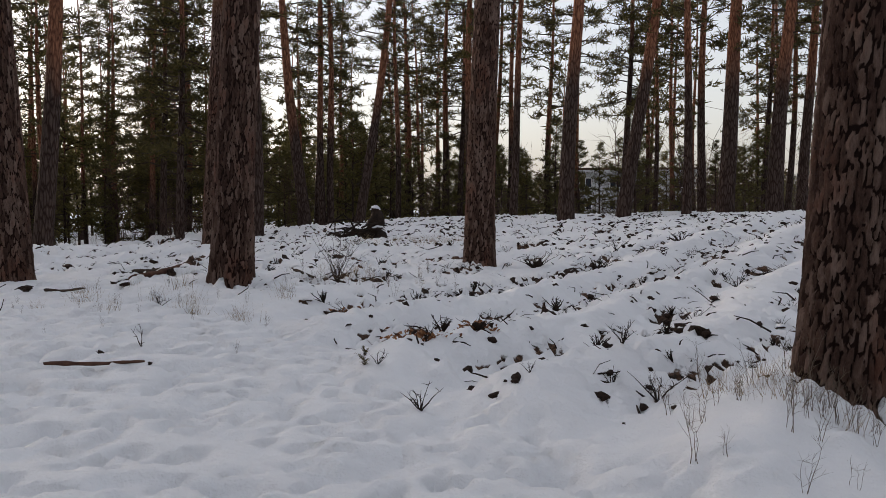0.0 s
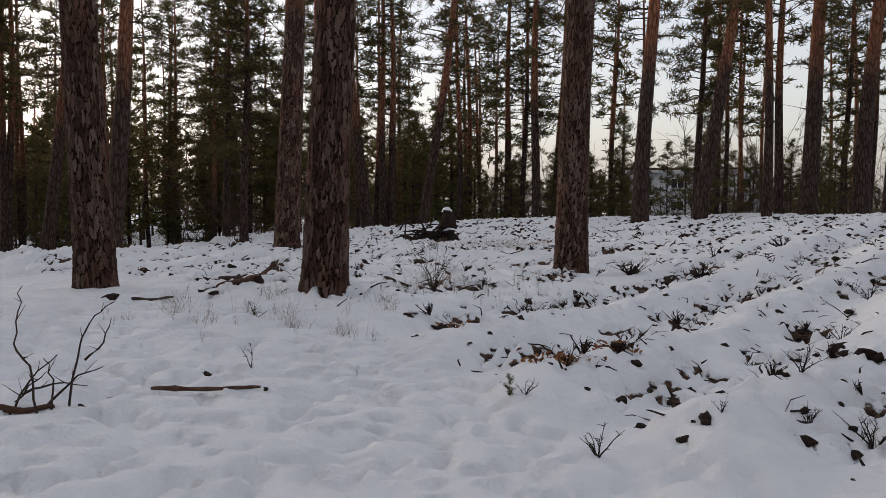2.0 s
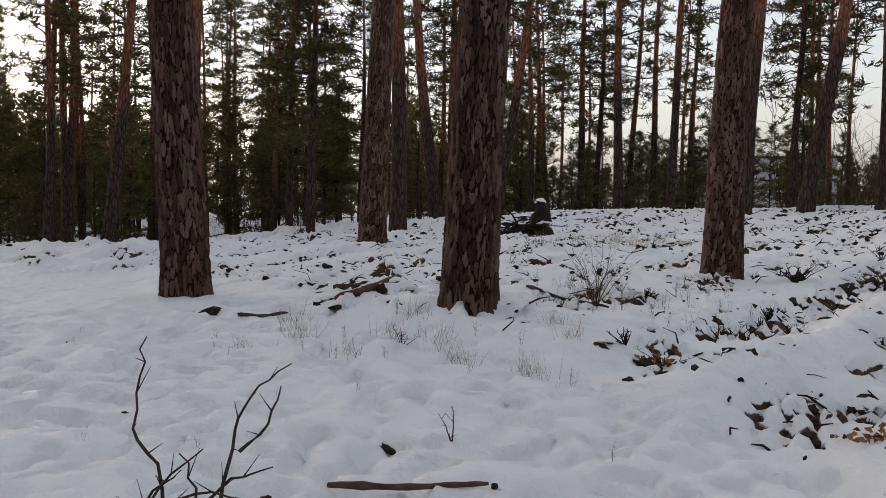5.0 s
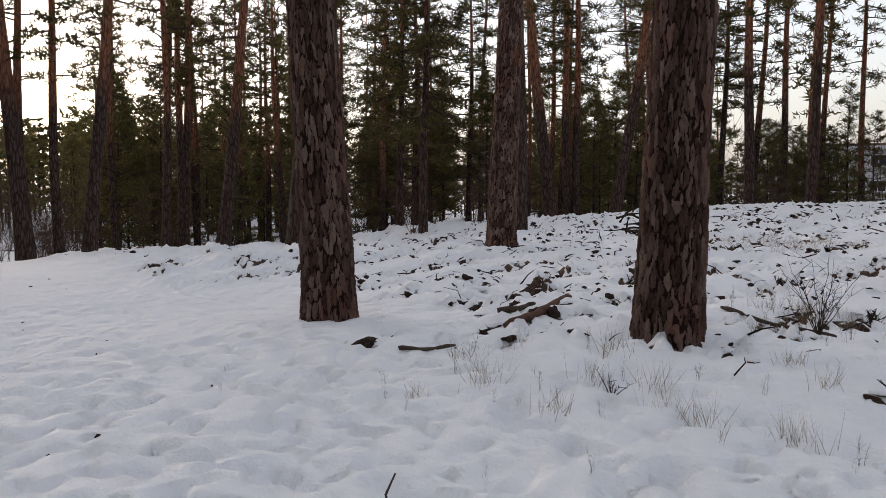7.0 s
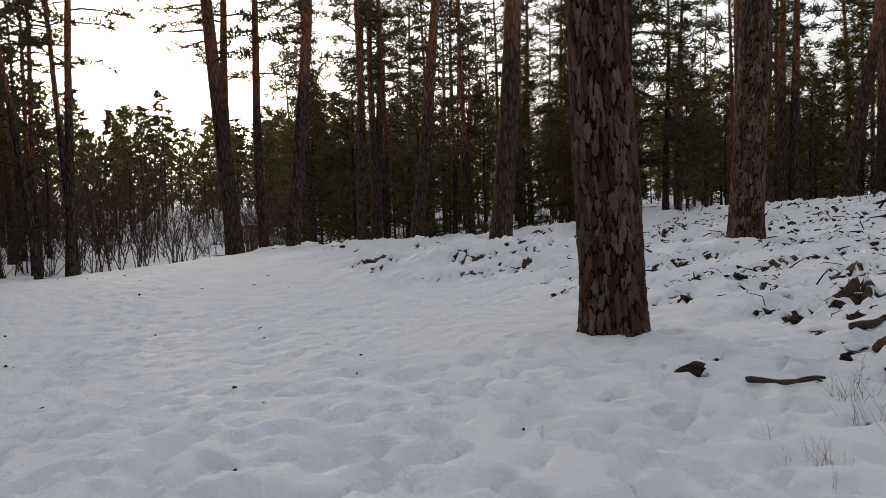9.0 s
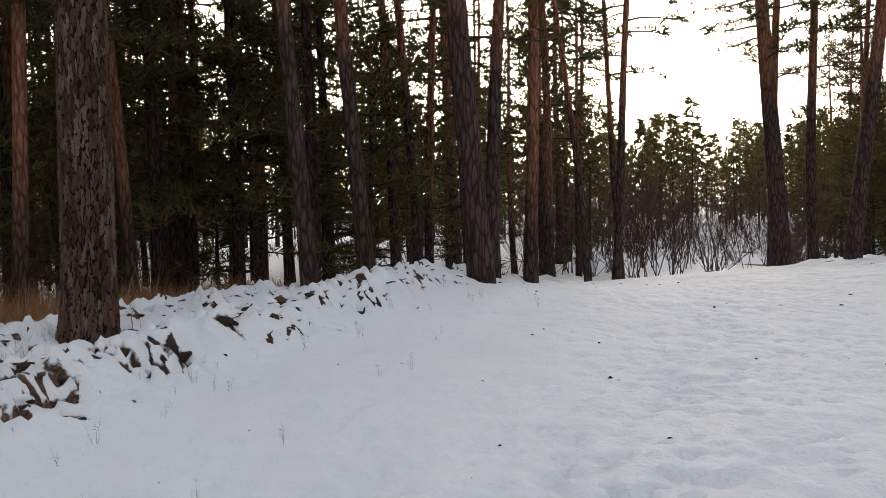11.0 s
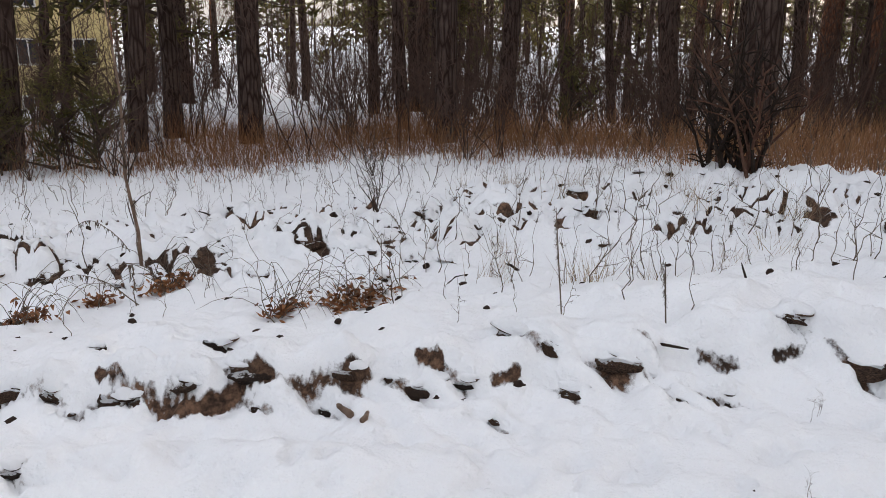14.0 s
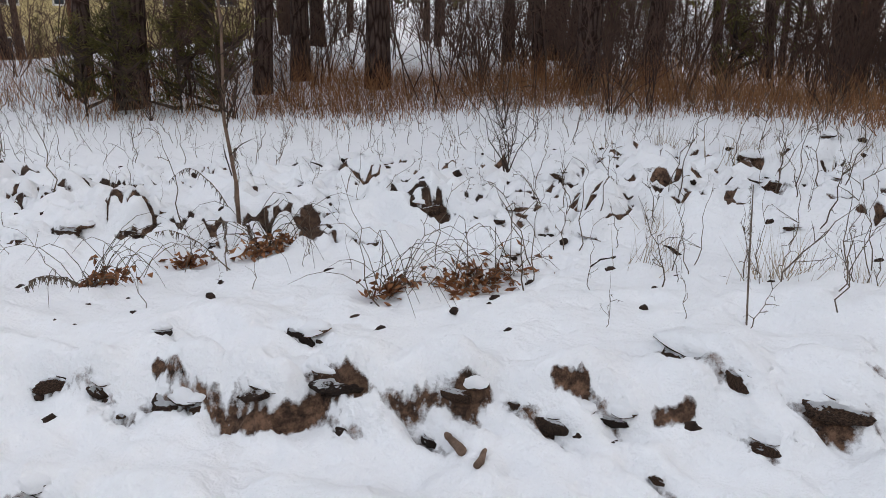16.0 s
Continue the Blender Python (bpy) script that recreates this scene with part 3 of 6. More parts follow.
def clod_bumps(gx, gy):
    """The snow heaped over and behind each lump."""
    z = np.zeros_like(gx)
    xs, ys = gx[0], gy[:, 0]
    for x, y, w in CLOD_SPOTS:
        ax, ay = x + 4.5, y - 3.5
        k, w = math.hypot(ax, ay) or 1, min(w, 0.30)
        cx, cy = x + ax / k * w * 0.45, y + ay / k * w * 0.45
        i0, i1 = np.searchsorted(xs, (cx - 3 * w, cx + 3 * w))
        j0, j1 = np.searchsorted(ys, (cy - 3 * w, cy + 3 * w))
        q = (gx[j0:j1, i0:i1] - cx) ** 2 + (gy[j0:j1, i0:i1] - cy) ** 2
        z[j0:j1, i0:i1] += 0.34 * w * np.exp(-q / (2 * (0.55 * w) ** 2))
    return z


build_ground()


def clod_mesh(seed):
    bm = bmesh.new()
    bmesh.ops.create_icosphere(bm, subdivisions=3, radius=0.5)
    for v in bm.verts:
        p = v.co
        n1 = noise.noise(p * 2.1 + Vector((seed * 7.1, 0, 0)))
        n2 = noise.noise(p * 5.5 + Vector((0, seed * 3.3, 0)))
        n3 = noise.noise(p * 12 + Vector((0, 0, seed * 2.7)))
        v.co = p * (1 + 0.42 * n1 + 0.28 * n2 + 0.20 * n3)
        v.co.z *= 0.52
    me = bpy.data.meshes.new("soil_clod")
    bm.to_mesh(me)
    bm.free()
    me.materials.append(M_CLOD)
    me.shade_smooth()
    return me


def pillow_mesh(seed):
    """A soft cushion of snow."""
    bm = bmesh.new()
    bmesh.ops.create_icosphere(bm, subdivisions=3, radius=0.5)
    for v in bm.verts:
        p = v.co
        v.co = p * (1 + 0.34 * noise.noise(p * 2.0 + Vector((seed * 5.3, 1, 0))) + 0.16 * noise.noise(p * 5.0 + Vector((0, seed * 2.3, 0))))
        v.co.z *= 0.62 if v.co.z > 0 else 0.35
    me = bpy.data.meshes.new("snow_cap")
    bm.to_mesh(me)
    bm.free()
    me.materials.append(M_FRESH)
    me.shade_smooth()
    return me


CLODS = [clod_mesh(i) for i in range(8)]
PILLOWS = [pillow_mesh(i) for i in range(6)]
for x, y, w in CLOD_SPOTS:
    z = ground_at(x, y, "bare")
    ax, ay = x + 5.0, y - 3.5
    k = math.hypot(ax, ay)
    face = math.degrees(math.atan2(ay, ax)) + 90
    clod = thing("soil_clod", x, y, z, "lump of dark frozen earth capped with snow", "soil clod", "soil clods on the ploughed ground", turn=face + rnd(-25, 25))
    ob = part("earth", R.choice(CLODS), clod)
    w = min(w, 0.26)
    ob.matrix_basis = pose(0, 0, -0.02 if w > 0.09 else -0.10 * w, rnd(-15, 15), rnd(-15, 15), R.choice((0, 180)) + rnd(-20, 20)) @ Matrix.Diagonal((w * rnd(0.8, 1.15), w * rnd(0.42, 0.62), w * rnd(0.55, 0.85), 1))
    if w > 0.065:
        ob = part("snow_cap", R.choice(PILLOWS), clod, "cushion of snow")
        ob.matrix_basis = pose(rnd(-0.15, 0.15) * w, -rnd(0.40, 0.52) * w, 0.08 * w, rnd(-8, 8), rnd(-8, 8), rnd(-20, 20)) @ Matrix.Diagonal((w * rnd(1.0, 1.45), w * rnd(0.75, 0.95), w * rnd(0.75, 1.0), 1))


def bare_lump_mesh(seed):
    """A ragged lump of black earth full of root ends."""
    bm = bmesh.new()
    bmesh.ops.create_icosphere(bm, subdivisions=2, radius=0.5)
    for v in bm.verts:
        p = v.co
        v.co = p * (1 + 0.55 * noise.noise(p * 2.3 + Vector((seed * 6.1, 3, 0))) + 0.40 * noise.noise(p * 6.0 + Vector((0, seed * 4.3, 1))) + 0.30 * noise.noise(p * 14 + Vector((2, 0, seed * 1.7))))
        v.co.z *= 0.75
    me = bpy.data.meshes.new("earth")
    bm.to_mesh(me)
    bm.free()
    me.materials.append(M_SOIL)
    return me


BARE_LUMPS = [bare_lump_mesh(i) for i in range(5)]
BARE_SPOTS.sort(key=lambda q: math.hypot(q[0] + 2, q[1] - 3))
REST = []
for nth, (x, y, w) in enumerate(BARE_SPOTS):
    pieces = []
    for i in range(3 if w > 0.11 else 1):
        k = w * (0.8 if i == 0 else rnd(0.25, 0.5))
        pieces.append((R.choice(BARE_LUMPS), pose(0 if i == 0 else rnd(-0.6, 0.6) * w, 0 if i == 0 else rnd(-0.5, 0.5) * w, 0.10 * k, rnd(-30, 30), rnd(-30, 30), rnd(0, 360)) @ Matrix.Diagonal((k * rnd(0.8, 1.3), k * rnd(0.6, 0.9), k * rnd(0.6, 0.95), 1))))
    z, turn = ground_at(x, y), rnd(0, 360)
    if nth < 280:
        lump = thing("soil_lump", x, y, z, "bare black lump of torn earth poking out of snow", "soil clod", "bare lumps of the field", turn=turn)
        for data, m in pieces:
            part("earth", data, lump).matrix_basis = m
    else:
        REST += [(data, pose(x, y, z, 0, 0, turn) @ m) for data, m in pieces]


# ---- pines ----
def plates(u, v, cells, seed):
    """Bark plates on a trunk rolled out: 1 on a plate, 0 in a fissure; u wraps after that many cells."""
    iu, iv = np.floor(u), np.floor(v)
    f1, f2, own = np.full(u.shape, 9.0), np.full(u.shape, 9.0), np.zeros(u.shape)
    for du in (-1, 0, 1):
        for dv in (-1, 0, 1):
            cu, cv = iu + du, iv + dv
            w = np.mod(cu, cells)
            px, py = cu + 0.1 + 0.8 * lattice(w, cv, seed), cv + 0.1 + 0.8 * lattice(w, cv, seed + 9)
            d = np.hypot(u - px, v - py)
            f2 = np.where(d < f1, f1, np.minimum(f2, d))
            own = np.where(d < f1, lattice(w, cv, seed + 17), own)
            f1 = np.minimum(f1, d)
    edge = np.clip((f2 - f1) * 3.8 - 0.24, 0, 1)
    return edge * edge * (3 - 2 * edge), own


def near_trunk(dia, lean, high, seed, fine):
    sides = 150 if fine else 96
    zs = steps([(-0.35, 6.2 if fine else 7.5, 0.024 if fine else 0.04), (6.2 if fine else 7.5, high, 0.8)]) + [high]
    zz, kk = np.meshgrid(np.array(zs), np.arange(sides), indexing="ij")
    ang = kk * 2 * math.pi / sides
    cells = max(8, round(math.pi * dia / 0.055))
    loop = np.cos(ang) * 3 + 7, np.sin(ang) * 3 + 7
    wob = 0.9 * vnoise(loop[0] * 0.8 + zz * 1.9, loop[1] * 0.8 + zz * 0.4, seed) + 0.6 * vnoise(loop[0] * 1.5 + zz * 9, loop[1] * 1.5, seed + 5) + 0.35 * vnoise(loop[0] * 4 + zz * 23, loop[1] * 4, seed + 6)
    rise = zz / 0.20 + 1.7 * vnoise(loop[0] * 2.0, loop[1] * 2.0 + zz * 1.5, seed + 7) + 0.4 * vnoise(loop[0] * 6, loop[1] * 6 + zz * 6, seed + 8)
    pl, own = plates(kk * cells / sides + wob, rise, cells, seed)
    pl = pl * (0.72 + 0.28 * vnoise(loop[0] * 6 + zz * 3, loop[1] * 6 + zz * 7, seed + 3))
    rad = dia / 2 * np.clip(1 - np.clip(zz, 0, None) / high, 0.02, 1) ** 0.72
    flare = 0.16 * np.exp(-np.clip(zz, 0, None) / 0.30) * (0.8 + 0.45 * np.cos(3 * ang + seed) + 0.3 * np.cos(5 * ang + 2 * seed))
    rough = 0.036 * (pl - 0.5) * np.clip(1 - zz / 9, 0, 1) + 0.015 * (vnoise(np.cos(ang) * 2 + 5, zz * 1.5 + np.sin(ang) * 2, seed) - 0.5) + 0.010 * (vnoise(loop[0] * 9, loop[1] * 9 + zz * 26, seed + 2) - 0.5)
    r = rad * (1 + flare) + rough
    z = np.clip(zz, -0.35, None)
    x = r * np.cos(ang) + lean[0] * z + 0.05 * np.sin(z * 0.5 + seed)
    y = r * np.sin(ang) + lean[1] * z + 0.05 * np.sin(z * 0.4 + seed * 2)
    co = np.stack([x, y, z], -1).reshape(-1, 3)
    i = np.arange(len(zs) * sides).reshape(len(zs), sides)
    j = np.roll(i, -1, 1)
    quads = np.stack([i[:-1], j[:-1], j[1:], i[1:]], -1).reshape(-1, 4)
    me = bpy.data.meshes.new("trunk")
    me.vertices.add(len(co))
    me.vertices.foreach_set("co", co.astype(np.float32).ravel())
    me.loops.add(quads.size)
    me.loops.foreach_set("vertex_index", quads.astype(np.int32).ravel())
    me.polygons.add(len(quads))
    me.polygons.foreach_set("loop_start", np.arange(0, quads.size, 4, dtype=np.int32))
    me.update(calc_edges=True)
    att = me.attributes.new("plate", "FLOAT", "POINT")
    att.data.foreach_set("value", pl.astype(np.float32).ravel())
    att = me.attributes.new("tone", "FLOAT", "POINT")
    att.data.foreach_set("value", own.astype(np.float32).ravel())
    me.materials.append(M_BARK)
    me.shade_smooth()
    return me


def far_trunk(dia, lean, high, seed):
    b = Build()
    pts, radii = [], []
    n = 16
    for i in range(n + 1):
        z = -0.4 + (high + 0.4) * (i / n) ** 1.25
        zc = max(z, 0)
        pts.append((lean[0] * zc + 0.07 * math.sin(zc * 0.45 + seed), lean[1] * zc + 0.07 * math.sin(zc * 0.37 + seed * 1.7), z))
        radii.append(dia / 2 * max(1 - zc / high, 0.03) ** 0.75 * (1 + 0.22 * math.exp(-zc / 0.3)))
    b.tube(pts, radii, 12)
    return b.mesh("trunk", M_PINE)


def tuft(b, p, size, k, g, up=0.5, wide=0.03):
    """A spray of needles round p."""
    for _ in range(k):
        d = Vector((g.gauss(0, 1), g.gauss(0, 1), g.gauss(0, 0.7) + up)).normalized()
        o = Vector(p) + Vector((g.uniform(-1, 1), g.uniform(-1, 1), g.uniform(-0.5, 0.5))) * size * 0.35
        b.blade(o, o + d * size * g.uniform(0.5, 1.0), wide * g.uniform(0.7, 1.3))


def crown_mesh(seed, high, spread, limbs, material, base=0.0, droop=0.15, tufts=5, blades=13, size=0.42, wide=0.035, low_len=0.55, bare=False):
    """Limbs with sprays of needles, from the crown's foot at z = 0 up to high."""
    g = random.Random(seed)
    wood, leaf = Build(), Build()
    for i in range(limbs):
        f = (i + g.random()) / limbs
        z = base + (high - base) * f ** 0.9
        shape = (low_len + (1 - low_len) * min(1, f * 2.2)) * (1 - f) ** 0.55 if f < 0.98 else 0.1
        length = spread * max(0.12, shape) * g.uniform(0.55, 1.15)
        a = g.uniform(0, 2 * math.pi)
        rise = g.uniform(-0.1, 0.45) - droop + f * 0.5
        pts, bend = [], g.uniform(-0.5, 0.5)
        for s in range(5):
            q = s / 4
            aa = a + bend * q * 0.6
            pts.append((math.cos(aa) * length * q, math.sin(aa) * length * q, z + length * (rise * q - droop * 0.8 * q * q + g.uniform(-0.03, 0.03))))
        if not bare:
            wood.tube(pts, [0.035 * (1 - 0.75 * s / 4) * (0.6 + length / spread) for s in range(5)], 3, False)
        for _ in range(max(2, round(tufts * (0.5 + length / spread)))):
            q = g.uniform(0.35, 1.05)
            s = min(3, int(q * 4))
            w = q * 4 - s
            c = Vector(pts[s]).lerp(Vector(pts[s + 1]), min(w, 1.2))
            side = length * 0.22 * q
            c += Vector((g.uniform(-side, side), g.uniform(-side, side), g.uniform(-0.10, 0.16)))
            tuft(leaf, c, size * g.uniform(0.7, 1.2), blades, g, wide=wide)
    k, wf = len(wood.v), len(wood.f)
    wood.v += leaf.v
    wood.f += [tuple(i + k for i in f) for f in leaf.f]
    me = wood.mesh("crown", M_TWIG, False)
    me.materials.append(material)
    me.polygons.foreach_set("material_index", [0] * wf + [1] * (len(wood.f) - wf))
    return me


TALL = [crown_mesh(100 + i, 11.5, 2.7, 42, M_NEEDLE, tufts=6, blades=8, wide=0.048) for i in range(4)]
SHAGGY = [crown_mesh(140 + i, 13.5, 2.5, 50, M_NEEDLE, droop=0.42, tufts=6, blades=8, wide=0.055) for i in range(3)]
YOUNG = [crown_mesh(170 + i, 7.5, 1.9, 46, M_NEEDLE_YOUNG, droop=0.05, tufts=5, blades=8, size=0.48, wide=0.055, low_len=0.9) for i in range(3)]
LITE = [crown_mesh(210 + i, 11.5, 2.7, 26, M_NEEDLE, tufts=4, blades=4, size=0.7, wide=0.15, bare=True) for i in range(2)]
LITE_YOUNG = [crown_mesh(220 + i, 7.5, 1.9, 26, M_NEEDLE_YOUNG, droop=0.05, tufts=4, blades=4, size=0.7, wide=0.15, low_len=0.9, bare=True) for i in range(2)]
SAPLING = [crown_mesh(190 + i, 1.7, 0.75, 22, M_NEEDLE_YOUNG, droop=-0.15, tufts=3, blades=14, size=0.26, wide=0.016, low_len=0.9) for i in range(2)]


def add_crown(tree, crown, x, y, z, scale, turn, tilt=0.0):
    ob = part("crown", crown, tree)
    ob.matrix_basis = pose(x, y, z, tilt, 0, turn) @ Matrix.Scale(scale, 4)


N_PINE = [0]


def pine(x, y, dia, lx, ly, red=6.0, high=19.0, crown=6.6, near=0, shaggy=False):
    """A grown pine with a bare trunk; red: the height where the orange bark begins."""
    N_PINE[0] += 1
    s = N_PINE[0]
    z = float(lie(np.array([float(x)]), np.array([float(y)]))[0])
    if near:
        z = ground_at(x, y) - 0.02
        label = "mature pine with thick furrowed red-brown bark standing in snow"
    elif red < 4:
        label = "slender pine with orange upper bark at the wood's edge"
    else:
        label = "grown pine with dark lower bark and a high crown"
    tree = thing("pine_tree", x, y, z, label, "tree", "pines of the wood")
    data = near_trunk(dia, (lx, ly), high, s, near > 1) if near else far_trunk(dia, (lx, ly), high, s)
    trunk = part("trunk", data, tree, "plated pine trunk" if near else "")
    trunk.color = (red / 10, 0, 0, 1)
    c = R.choice(SHAGGY if shaggy else TALL)
    add_crown(tree, c, lx * crown, ly * crown, crown, (high + 0.4 - crown) / (13.5 if shaggy else 11.5), rnd(0, 360))
    return tree


def young_pine(x, y, high, label="young pine with dense dark needles in the thicket"):
    z = float(lie(np.array([float(x)]), np.array([float(y)]))[0])
    tree = thing("young_pine", x, y, z, label, "tree", "young pines of the thicket")
    k = high / 8.2
    trunk = part("trunk", YOUNG_TRUNK, tree)
    trunk.matrix_basis = Matrix.Scale(k, 4)
    trunk.color = (0.6, 0, 0, 1)
    add_crown(tree, R.choice(YOUNG), 0, 0, 0.7 * k, k, rnd(0, 360))
    return tree


YOUNG_TRUNK = far_trunk(0.16, (0, 0), 8.2, 3)

pine(2.68, 5.36, 0.64, 0.030, -0.016, near=2, high=21.0, crown=9.0)
pine(-6.14, 11.49, 0.52, -0.027, -0.009, near=2, high=21.0, crown=9.0)
pine(-2.83, 10.79, 0.54, 0.058, 0.000, near=2, high=21.0, crown=9.0)
pine(0.75, 15.51, 0.57, 0.011, -0.002, near=1, high=21.0, crown=9.0)
pine(-5.84, 20.90, 0.61, 0.022, 0.003, near=1, high=21.0, crown=9.0)
pine(-12.45, 25.14, 0.60, 0.059, 0.024)
pine(-6.68, 28.66, 0.57, 0.003, 0.001)
pine(-6.71, 39.43, 0.62, -0.094, -0.017)
pine(-6.14, 41.55, 0.41, -0.015, -0.002)
pine(-5.69, 41.61, 0.41, -0.013, -0.002)
pine(-3.88, 37.80, 0.48, 0.130, 0.011)
pine(-2.47, 44.93, 0.35, -0.015, -0.001)
pine(3.71, 45.85, 0.39, 0.017, -0.001)
pine(1.22, 37.98, 0.43, -0.002, 0.000)
pine(6.33, 49.60, 0.35, 0.017, -0.002)
pine(4.68, 30.64, 0.61, 0.036, -0.006)
pine(7.21, 32.20, 0.58, 0.122, -0.029)
pine(12.68, 48.36, 0.32, -0.005, 0.001)
pine(9.70, 32.27, 0.38, -0.011, 0.003)
pine(11.61, 33.55, 0.72, 0.041, -0.015)
pine(12.09, 38.08, 0.43, 0.001, -0.000)
pine(13.62, 33.32, 0.68, 0.046, -0.019)
pine(15.45, 34.72, 0.48, 0.017, -0.008)
pine(18.82, 44.16, 0.37, 0.016, -0.007)
pine(-24.78, 49.10, 0.39, 0.003, 0.002)
pine(-22.88, 55.47, 0.38, 0.011, 0.005)
pine(-24.07, 65.73, 0.30, 0.003, 0.001)
pine(-24.28, 37.54, 0.41, 0.016, 0.010)
pine(-22.58, 36.24, 0.39, 0.017, 0.010)
pine(-26.19, 43.40, 0.34, -0.002, -0.001)
pine(-19.34, 33.47, 0.55, 0.101, 0.052)
pine(-25.74, 62.52, 0.41, 0.002, 0.001)
pine(-23.26, 27.18, 0.63, -0.044, -0.038)
pine(-25.97, 30.12, 0.43, 0.018, 0.016)
pine(-23.67, 29.43, 0.38, -0.003, -0.002)
pine(-20.71, 27.29, 0.48, 0.062, 0.045)
pine(-22.26, 34.09, 0.39, 0.017, 0.011)
pine(-22.81, 36.10, 0.39, 0.016, 0.010)
pine(-26.77, 44.21, 0.35, -0.008, -0.005)
pine(-29.82, 58.43, 0.42, 0.010, 0.005)
pine(-29.93, 52.76, 0.39, 0.032, 0.017)
pine(-3.32, 56.38, 0.36, -0.037, 0.000)
pine(-2.69, 59.37, 0.39, -0.003, 0.000)
pine(0.05, 46.21, 0.44, 0.010, -0.001)
pine(3.02, 35.66, 0.36, 0.041, -0.009)
pine(-1.33, 57.13, 0.31, -0.051, 0.000)
pine(3.04, 49.89, 0.41, 0.035, -0.004)
pine(-15.55, 5.88, 0.58, 0.005, 0.036, near=2, high=21.0, crown=9.0)
pine(-19.17, 9.77, 0.31, -0.016, -0.048, red=5.0)
pine(-20.87, 11.70, 0.35, -0.027, -0.062, red=5.0)
pine(-25.59, 14.60, 0.26, -0.014, -0.029, red=5.0)
pine(-23.57, 14.17, 0.27, -0.016, -0.032, red=5.0)
pine(-18.14, 12.61, 0.47, -0.019, -0.032, red=5.0)
pine(-20.92, 14.77, 0.34, 0.019, 0.029, red=5.0)
pine(-21.42, 16.17, 0.34, 0.001, 0.001, red=2.0)
pine(-25.16, 20.83, 0.23, -0.059, -0.074, red=5.0)
pine(-24.64, 21.45, 0.28, 0.043, 0.048, red=5.0)
pine(-26.00, 22.92, 0.23, -0.033, -0.037, red=5.0)
pine(-29.28, 9.89, 0.25, 0.008, 0.036, red=2.0)
pine(-22.78, 5.33, 0.31, 0.002, 0.064, red=2.0)
pine(-18.80, 0.04, 0.52, -0.003, 0.007, red=5.0)
pine(-35.20, -3.90, 0.50, 0.001, -0.002, red=2.0)
pine(-34.59, -2.39, 0.43, 0.004, -0.015, red=2.0)
pine(-38.60, -2.83, 0.41, 0.001, -0.003, red=2.0)
pine(-39.17, 0.19, 0.46, -0.004, 0.029, red=2.0)
pine(-37.36, 1.89, 0.58, -0.001, 0.007, red=2.0)
pine(-39.43, 2.59, 0.46, -0.002, 0.036, red=2.0)
pine(-28.49, 5.47, 0.46, 0.001, 0.031, red=5.0)
pine(-41.41, 7.40, 0.42, -0.001, -0.013, red=2.0)
pine(-40.34, 8.11, 0.62, -0.004, -0.043, red=2.0)
pine(-27.99, 9.56, 0.37, 0.004, 0.016, red=5.0)
pine(-33.53, -8.20, 0.42, 0.012, -0.025, red=5.0)
pine(-20.92, -5.95, 0.38, -0.025, 0.034, red=5.0)
pine(-17.69, -4.86, 0.39, 0.004, -0.005, red=5.0)
pine(-31.77, -11.35, 0.27, 0.008, -0.013, red=2.0)
pine(-20.32, -8.21, 0.29, 0.026, -0.027, red=5.0)
pine(-16.13, -8.01, 0.42, 0.009, -0.007, red=5.0)
pine(-14.16, -8.66, 0.30, -0.032, 0.017, red=5.0)
pine(-11.91, -8.58, 0.49, -0.052, 0.019, red=5.0)
pine(-11.75, -10.22, 0.29, -0.066, 0.021, red=5.0)
pine(-15.03, -14.34, 0.22, -0.107, 0.046, red=5.0)
pine(-16.32, -15.96, 0.28, -0.091, 0.042, red=5.0)
pine(-22.70, -3.02, 0.40, 0.043, -0.080, red=5.0)
pine(-24.12, -12.99, 0.34, 0.024, -0.023, red=5.0)
pine(-27.07, -14.26, 0.34, 0.036, -0.039, red=5.0)
pine(-26.34, -19.06, 0.25, 0.005, -0.004, red=5.0)
pine(-29.28, -9.74, 0.25, 0.032, -0.051, red=5.0)
pine(-31.80, -9.39, 0.31, 0.081, -0.080, red=5.0)
pine(-26.38, -1.79, 0.25, 0.027, -0.080, red=5.0)

pine(-27.5, 38.0, 0.40, 0.01, 0.0, crown=4.8, high=17.0)
pine(-31.5, 44.0, 0.38, -0.02, 0.0, crown=4.5, high=16.0, shaggy=True)
pine(-25.5, 47.0, 0.36, 0.0, 0.0, crown=5.5, high=18.0)

# the wood behind: filled in rows, thinner towards the open side
BACK = []           # meshes and poses of trees that fill the wood's depth, and of unseen light-blocking ones


